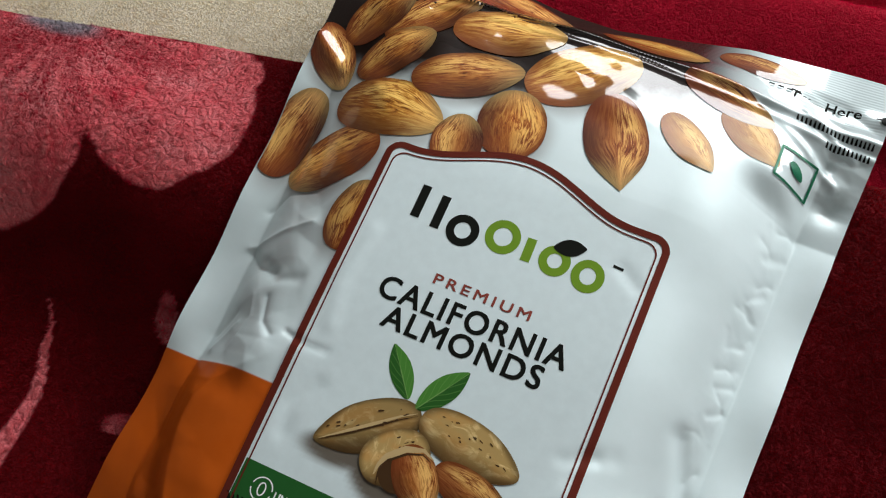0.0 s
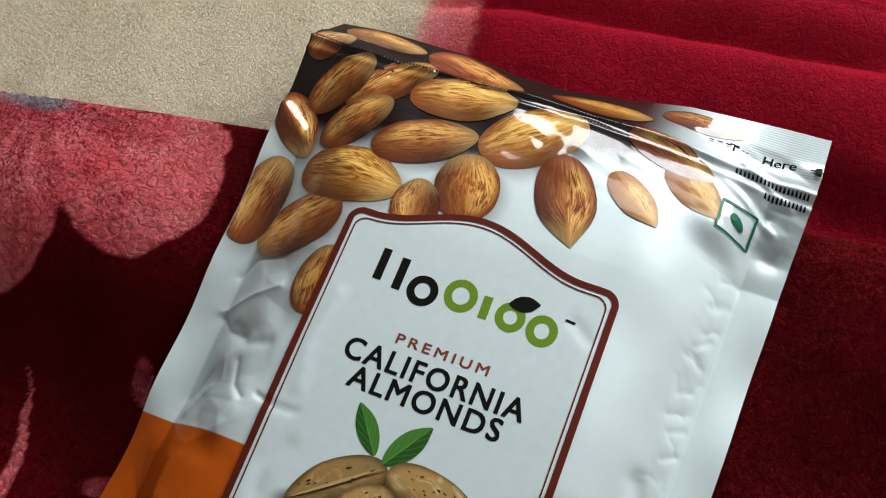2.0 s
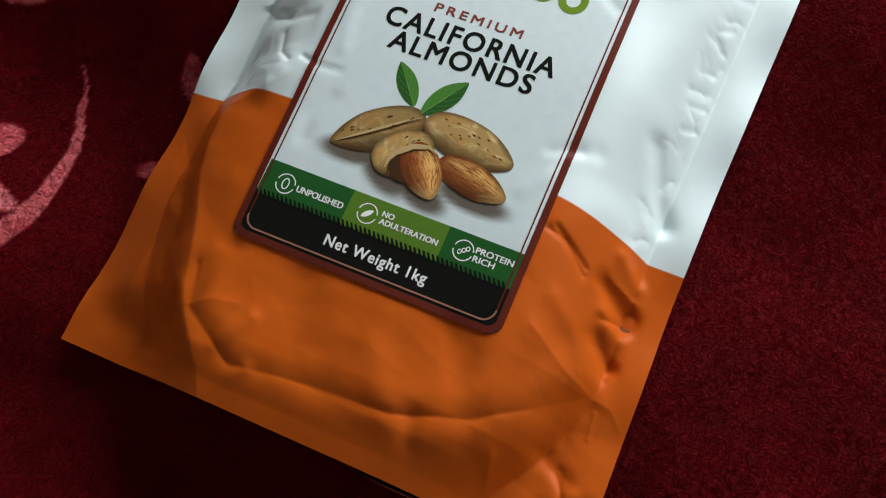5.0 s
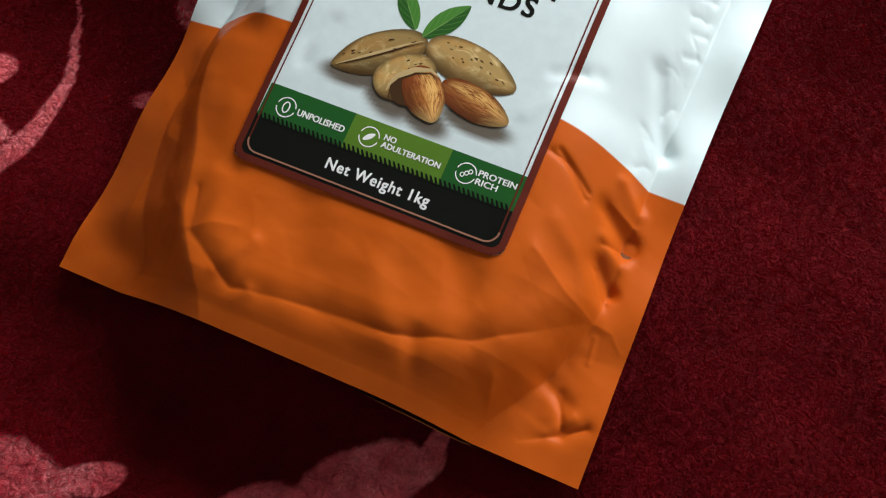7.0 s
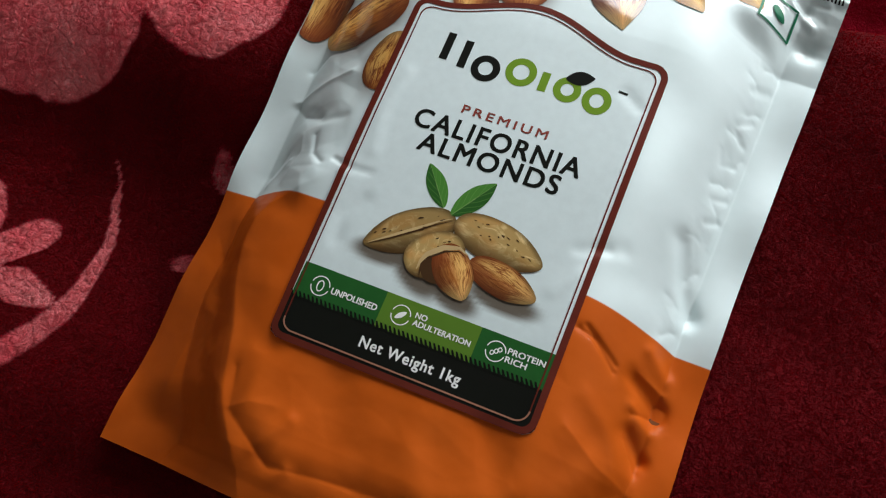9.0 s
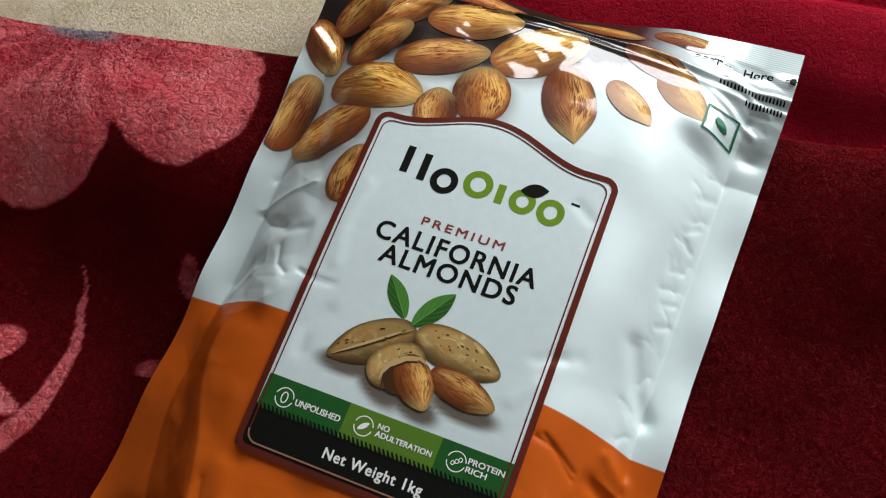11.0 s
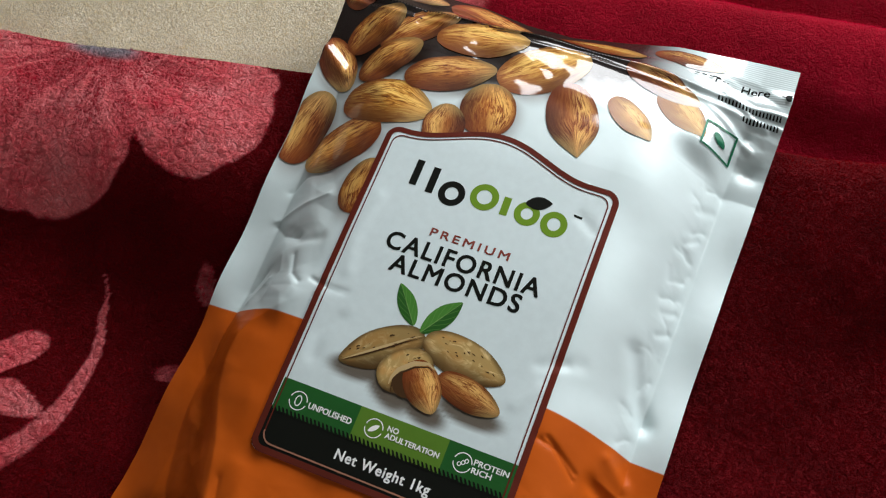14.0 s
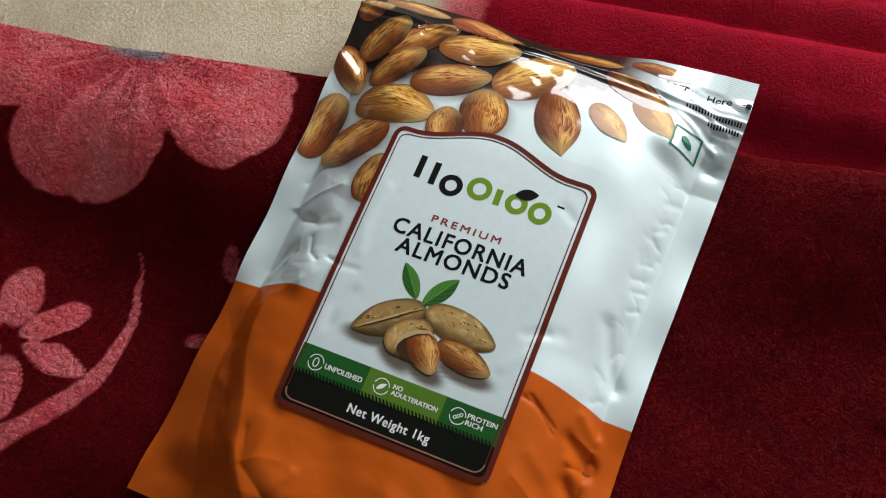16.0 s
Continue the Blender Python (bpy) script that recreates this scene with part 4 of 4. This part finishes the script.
# printed nuts at the head: centre, half length, half width, turn, point
NUTS = (
    (-87, 328, 21, 8, -7, 0.4, 0), (-39, 321, 26, 13, -16, 0.35, 1), (22, 322, 24, 8, -2, 0.4, 2), (66, 328, 17, 6, -4, 0.4, 1), (58, 303, 20, 8, -14, 0.5, 1), (-106, 312, 13, 8, 70, 0.2, 1),
    (-69, 299, 25, 10.5, 52, 0.45, 0), (-92, 292, 19, 9.8, 64, 0.35, 0), (-77, 273, 18.5, 10.8, 56, 0.25, 0), (-104, 266, 18, 9.6, -52, 0.45, 1),
    (-36, 298, 24.5, 12.5, 12, 0.45, 2), (-43, 270, 23.5, 12, 26, 0.4, 0), (1, 288, 25, 15.0, 38, 0.25, 2), (-67, 244, 24.5, 14.2, -5, 0.35, 2),
    (-106, 227, 22.5, 11.8, 81, 0.15, 1), (-81, 217, 21, 14, 216, 0.3, 0), (-17, 254, 16.5, 14, 106, 0.15, 0), (-34, 238, 13, 10.5, 100, 0.3, 1),
    (-57, 193, 16, 12, 92, 0.15, 0), (24, 262, 22.5, 13, -67, 0.85, 1), (50, 274, 15.5, 8, -40, 0.7, 3), (71, 290, 14.5, 9, -37, 0.6, 3),
)


def halo(u, v, items, grow):
    tone = np.zeros(np.shape(u))
    for cu, cv, a, b, r in items:
        tone = np.maximum(tone, ellipse_mask(u, v, cu, cv, a + grow, b + grow, r, 0.30))
    return tone


def make_panels():
    nu, nv = 361, 530
    u, v = np.meshgrid(np.linspace(-HALF, HALF, nu), np.linspace(0, LONG, nv))
    z = film_height(u, v)
    front = mesh_object("front_panel", np.column_stack((spread(u, v).ravel(), v.ravel(), z.ravel())), grid_faces(nv, nu), FOIL, pouch, "creased silver-white foil with an orange foot", uv=np.column_stack((u.ravel(), v.ravel())))
    tone = halo(u, v, [(c[0] + 1, c[1] - 2.5, *c[2:5]) for c in NUTS if c[1] < 300 and c[0] < 15], 2.0) * 0.55
    value_attribute(front, "print_tone", tone)
    mu, mv = 60, 86
    u, v = np.meshgrid(np.linspace(-HALF, HALF, mu), np.linspace(0, LONG, mv))
    top = film_height(u, v)
    bed = np.where(v < edge_y(u), front_height(u, v), rear_height(u, v))
    rim = np.minimum(np.minimum(HALF - np.abs(u), np.minimum(v, LONG - v)) / 0.012, 1)
    low = np.minimum(top - 0.0006, np.maximum(top - 0.0006 - 0.05 * rim, bed + 0.0008))
    low = np.minimum(low, top - 0.0006)
    v2 = v - 0.0016 * (1 - ease(0, 0.01, v)) * ease(0.02, 0.04, u) * (1 - ease(0.06, 0.085, u))
    mesh_object("back_panel", np.column_stack((spread(u, v).ravel(), v2.ravel(), low.ravel())), [f[::-1] for f in grid_faces(mv, mu)], FOIL_BACK, pouch, "dark orange back film of the pouch")
    return front


front_panel = make_panels()
for i, (cu, cv, a, b, r, tip, tone) in enumerate(NUTS):
    blob("printed_almond", cu, cv, a, b, r, (NUT, NUT_RED, NUT_GOLD, NUT_GLARE)[tone], LIFT * (1 + 0.35 * (i % 3)), front_panel, tip=tip)


# ---- label ----
def label_low(u, inset=0.0, r=0.005):
    x = np.minimum(u + 0.0540, 0.0585 - u) - inset
    c = np.clip(x, 0, r)
    return 0.0620 + inset + r - np.sqrt(np.maximum(r * r - (r - c) ** 2, 0))


def label_high(u, inset=0.0, r=0.005):
    x = np.minimum(u + 0.0580, 0.0585 - u) - inset
    c = np.clip(x, 0, r)
    arch = 0.2290 + 0.0125 * (0.5 + 0.5 * np.cos(math.pi * np.clip((u + 0.003) / 0.046, -1, 1)))
    return arch - inset - r + np.sqrt(np.maximum(r * r - (r - c) ** 2, 0))


def label_outline(inset):
    """Closed outline of the label, drawn in by inset."""
    k = np.linspace(0, 1, 60)
    k = 0.5 - 0.5 * np.cos(math.pi * k)
    low = [(u, float(label_low(u, inset))) for u in -0.0540 + inset + k * (0.1125 - 2 * inset)]
    high = [(u, float(label_high(u, inset))) for u in 0.0585 - inset - k * (0.1165 - 2 * inset)]
    return low + high


def label_fill(name, inset, v0, v1, mat, lift, parent, label=""):
    """The label's shape, cut between two heights."""
    out = label_outline(inset)
    vs = np.linspace(max(v0, 0.062 + inset + 0.0001), min(v1, 0.2414 - inset), max(3, int((v1 - v0) / 0.0016)))
    left, right = [], []
    for v in vs:
        xs = []
        for (x0, y0), (x1, y1) in zip(out, out[1:] + out[:1]):
            if (y0 <= v) != (y1 <= v):
                xs.append(x0 + (x1 - x0) * (v - y0) / (y1 - y0))
        left.append(min(xs))
        right.append(max(xs))
    k = np.linspace(0, 1, 70)[None]
    u = np.array(left)[:, None] * (1 - k) + np.array(right)[:, None] * k
    v = np.repeat(vs[:, None], 70, 1)
    ob = mesh_object(name, on_film(u, v, lift), grid_faces(len(vs), 70), mat, parent, label)
    return ob, u, v


label_panel, lu, lv = label_fill("label_panel", 0.0, 0.062, 0.2415, WHITE_INK, 0.00056, pouch, "white arched label with brown border and printed nuts")
value_attribute(label_panel, "print_tone", halo(lu, lv, [(-22, 110.0, 12, 3.2, 6), (-7, 106, 10, 4.6, -30), (9, 102.8, 10, 3.4, -18), (29, 107.6, 13, 2.8, -4)], 2.4) * 0.95)
L2, L3, L4 = 0.00067, 0.00077, 0.00087
label_fill("black_band", 0.0, 0.062, 0.0805, BLACK_INK, L2, label_panel, "black foot band of the label")


def band(u0, u1, mat, label):
    us = np.linspace(u0, u1, max(8, int((u1 - u0) / 0.0015)))
    column_fill("green_band", us, lambda u: 0.0802 + 0 * u, lambda u: 0.0950 + 0 * u, 10, mat, L2, label_panel, label)


band(-0.0515, -0.0147, GREEN_INK, "dark green band")
band(-0.0147, 0.0258, OLIVE_INK, "light green band")
band(0.0258, 0.0560, GREEN_INK, "dark green band")


def hatch():
    verts, faces = [], []
    for i in range(56):
        u = -0.0512 + i * 0.0019
        for x, y in ((u, 0.0796), (u + 0.0013, 0.0796), (u - 0.0006, 0.0824), (u - 0.0014, 0.0824)):
            verts.append((x, y))
        faces.append(tuple(range(4 * i, 4 * i + 4)))
    p = np.array(verts)
    mesh_object("hatched_edge", on_film(p[:, 0], p[:, 1], L3), faces, BLACK_INK, label_panel, "slanted black hatching")


hatch()
stroke("border", label_outline(0.0013), 0.0028, BROWN_INK, L3, label_panel, "dark red-brown border line", closed=True)
stroke("inner_line", label_outline(0.0042), 0.0006, BROWN_INK, L3, label_panel, "thin brown line", closed=True)
low_line = [p for p in label_outline(0.0042) if p[1] < 0.0800]
low_line = sorted([p for p in low_line if p[0] < 0 and p[1] > 0.072], key=lambda p: -p[1]) + [p for p in label_outline(0.0042)[:60]] + sorted([p for p in low_line if p[0] > 0 and p[1] > 0.072], key=lambda p: p[1])
stroke("copper_line", low_line, 0.0007, COPPER_INK, L4, label_panel, "thin copper line")

# words
lettering("PREMIUM", -17.8, 20.4, 179.0, 183.0, RED_INK, label_panel, "red-brown capital lettering", L2, 0.22, 1.35)
lettering("CALIFORNIA", -35.3, 38.4, 166.6, 175.4, BLACK_INK, label_panel, "black capital lettering", L2, 0.5, 1.14)
lettering("ALMONDS", -29.2, 32.6, 156.6, 165.2, BLACK_INK, label_panel, "black capital lettering", L2, 0.5, 1.14)
lettering("Net Weight 1kg", -17.2, 25.2, 69.0, 74.8, TEXT_WHITE, label_panel, "white lettering on black", L3, 0.3, 1.12)
lettering("UNPOLISHED", -36.4, -16.4, 85.8, 88.4, TEXT_WHITE, label_panel, "small white capital lettering", L3)
lettering("NO", -0.6, 4.2, 88.9, 91.2, TEXT_WHITE, label_panel, "small white capital lettering", L3)
lettering("ADULTERATION", -0.6, 23.6, 85.8, 88.1, TEXT_WHITE, label_panel, "small white capital lettering", L3)
lettering("PROTEIN", 38.4, 53.4, 88.6, 91.0, TEXT_WHITE, label_panel, "small white capital lettering", L3)
lettering("RICH", 38.4, 47.0, 85.2, 87.6, TEXT_WHITE, label_panel, "small white capital lettering", L3)


def ring(name, cu, cv, rx, ry, width, mat, lift, label="", a0=0, a1=360, parent=None):
    th = np.radians(np.linspace(a0, a1, 48))
    pts = [((cu + rx * math.cos(t)) / 1000, (cv + ry * math.sin(t)) / 1000) for t in th]
    full = a1 - a0 >= 360
    return stroke(name, pts[:-1] if full else pts, width / 1000, mat, lift, parent or label_panel, label, closed=full)


# brand mark as plain shapes: bars and rings
for cu, cv, tall, mat in ((-35.6, 208.0, 7.0, BLACK_INK), (-26.8, 206.6, 7.0, BLACK_INK), (10.2, 205.0, 4.8, LOGO_GREEN)):
    stroke("brand_mark", [((cu - 0.3) / 1000, (cv + tall) / 1000), (cu / 1000, (cv - tall) / 1000)], 0.0036, mat, L2, label_panel, "plain upright bar of the brand mark")
for cu, cv, rx, ry, mat in ((-16.0, 202.8, 4.8, 5.0, BLACK_INK), (-0.8, 206.2, 5.2, 5.4, LOGO_GREEN), (20.6, 204.6, 4.4, 4.6, LOGO_GREEN), (34.0, 203.6, 4.6, 5.0, LOGO_GREEN)):
    ring("brand_mark", cu, cv, rx, ry, 3.2, mat, L2, "plain ring of the brand mark")
blob("brand_leaf", 24.2, 211.6, 6.2, 3.4, 18, BLACK_INK, L3, label_panel, "small black leaf shape", tip=0.7, blunt=0.5)
stroke("mark_bar", [(0.0412, 0.2112), (0.0452, 0.2111)], 0.0012, BLACK_INK, L2, label_panel, "tiny black bar")

# picture of nuts in and out of the shell
blob("printed_leaf", -14.2, 144.2, 10.5, 4.2, 128, LEAF_INK, L2, label_panel, "printed green leaf", tip=0.7, blunt=0.4)
blob("printed_leaf", 2.6, 143.6, 11.5, 4.8, 57, LEAF_INK, L2 + 0.0001, label_panel, "printed green leaf", tip=0.7, blunt=0.4)
blob("printed_shell", -16.8, 121.6, 19.5, 9.2, 215, SHELL, L3, label_panel, "printed almond shell", tip=0.55)
blob("printed_shell", 19, 129, 20, 9.2, -10, SHELL, L3 + 0.0001, label_panel, "printed almond shell", tip=0.45)
blob("printed_almond", 26, 115, 15.5, 7, -12, KERNEL, L3 + 0.0002, label_panel, "printed brown almond", tip=0.45)
blob("printed_shell", -3.4, 115.8, 12.6, 9.4, 40, SHELL, L3 + 0.00025, label_panel, "printed split shell", tip=0.05)
blob("shell_hollow", 1.6, 112.6, 9.2, 7.2, 40, DARK_HOLLOW, L3 + 0.00029, label_panel, "dark hollow of the split shell", tip=0.0)
blob("printed_almond", 6.6, 111.6, 12.4, 8.0, -50, KERNEL, L3 + 0.00033, label_panel, "printed brown almond", tip=0.5)
stroke("shell_rim", [(-0.0078, 0.1076), (-0.0076, 0.1112), (-0.0062, 0.1148), (-0.0008, 0.1198), (0.0052, 0.1218), (0.0096, 0.1200)], 0.0024, SHELL_RIM, L3 + 0.00038, label_panel, "pale broken rim of the split shell", taper=True)
stroke("rim_shade", [(-0.0054, 0.1040), (-0.0066, 0.1088), (-0.0050, 0.1138), (0.0002, 0.1184), (0.0054, 0.1204), (0.0090, 0.1190)], 0.0009, DARK_HOLLOW, L3 + 0.0004, label_panel, "dark line below the rim", taper=True)
stroke("shell_seam", [(-0.0312, 0.1104), (-0.0236, 0.1156), (-0.0136, 0.1232), (-0.0070, 0.1284), (-0.0018, 0.1318)], 0.0007, DARK_HOLLOW, L3 + 0.0002, label_panel, "dark seam along the shell", taper=True)
stroke("shell_edge", [(-0.0308, 0.1112), (-0.0238, 0.1166), (-0.0138, 0.1243), (-0.0074, 0.1294), (-0.0022, 0.1326)], 0.0012, SHELL_RIM, L3 + 0.00018, label_panel, "pale ridge along the shell", taper=True)


def shell_pits(cu, cv, a, b, angle, count, seed, lift):
    rnd = random.Random(seed)
    ca, sa = math.cos(radians(angle)), math.sin(radians(angle))
    verts, faces = [], []
    for i in range(count):
        s0, w0 = rnd.uniform(-0.75, 0.75), rnd.uniform(-0.15, 0.62)
        half, thin, slant = rnd.uniform(0.3, 1.0), rnd.uniform(0.14, 0.34), rnd.uniform(-0.7, 0.3)
        for k in range(6):
            th = k * math.pi / 3
            ds, dw = half * math.cos(th), thin * math.sin(th) + slant * half * math.cos(th) * 0.6
            x, y = a * s0 + ds, b * w0 * (1 - 0.5 * abs(s0)) + dw
            verts.append(((cu + x * ca - y * sa) / 1000, (cv + x * sa + y * ca) / 1000))
        faces.append(tuple(range(6 * i, 6 * i + 6)))
    p = np.array(verts)
    mesh_object("shell_pits", on_film(p[:, 0], p[:, 1], lift), faces, DARK_HOLLOW, label_panel, "small dark printed pits")


shell_pits(-16.8, 121.6, 19.5, 9.2, 35, 13, 3, L3 + 0.0002)
shell_pits(19, 129.5, 20, 9.2, -10, 17, 8, L3 + 0.0002)
shell_pits(-4.6, 119.5, 9.5, 6.5, 40, 5, 5, L3 + 0.0003)

# three round emblems on the bands
for cu, cv in ((-41.5, 87.4), (-6.2, 88.0), (33.9, 88.0)):
    ring("emblem_ring", cu, cv, 3.9, 4.0, 0.45, TEXT_WHITE, L3, "thin white ring", 8, 165)
    ring("emblem_ring", cu, cv, 3.9, 4.0, 0.45, TEXT_WHITE, L3, "thin white ring", 188, 345)

ring("emblem_shape", -41.5, 87.4, 1.3, 2.2, 0.5, TEXT_WHITE, L3, "small white nut outline")
blob("emblem_shape", -6.2, 88.0, 2.7, 1.1, 42, TEXT_WHITE, L3, label_panel, "small white leaf shape", tip=0.6, blunt=0.4, rings=4, segs=20)
for du, dv in ((-1.2, -0.9), (0.2, 0.1), (1.5, 1.1)):
    ring("emblem_shape", 33.9 + du, 88.0 + dv, 0.7, 0.8, 0.4, TEXT_WHITE, L3, "small white bead outline")

# veg mark, tear line and zip print at the head
stroke("green_square", [(0.0820, 0.2782), (0.0965, 0.2782), (0.0965, 0.2922), (0.0820, 0.2922)], 0.0010, MARK_GREEN, 2 * LIFT, front_panel, "green square outline", closed=True)
blob("green_dot", 89.6, 285.4, 3.8, 2.0, -42, MARK_GREEN, 2 * LIFT, front_panel, "green leaf-shaped dot", tip=0.5)
lettering("Tear Here", 81, 110.5, 317.6, 321.6, BLACK_INK, front_panel, "small black lettering", 2.5 * LIFT)
for i in range(14):
    if 3 < i < 12:
        continue
    stroke("tear_dash", [(0.070 + 0.0033 * i, 0.3203), (0.0722 + 0.0033 * i, 0.3203)], 0.0008, BLACK_INK, 2.5 * LIFT, front_panel)
blob("tear_notch", 113.6, 320.2, 2.2, 2.2, 0, BLACK_INK, 2.5 * LIFT, front_panel, "black half-round tear notch mark", tip=0)


def zip_print(u0, u1, v, tall):
    n = int((u1 - u0) / 0.0016)
    verts, faces = [], []
    for i in range(n):
        u = u0 + i * 0.0016
        verts += [(u, v), (u + 0.0010, v), (u + 0.0005, v + tall), (u - 0.0001, v + tall)]
        faces.append(tuple(range(4 * i, 4 * i + 4)))
    p = np.array(verts)
    mesh_object("zip_teeth", on_film(p[:, 0], p[:, 1], 3 * LIFT), faces, BLACK_INK, front_panel, "row of fine black printed teeth")


stroke("zip_line", [(-0.1140, ZIP + 0.0016), (0.0400, ZIP + 0.0016)], 0.0014, BLACK_INK, 3 * LIFT, front_panel, "thin black line above the printed teeth")
zip_print(-0.1140, 0.0350, ZIP - 0.0008, 0.0018)
zip_print(0.0830, 0.1140, ZIP - 0.0030, 0.0022)
zip_print(0.0960, 0.1140, ZIP - 0.0080, 0.0022)
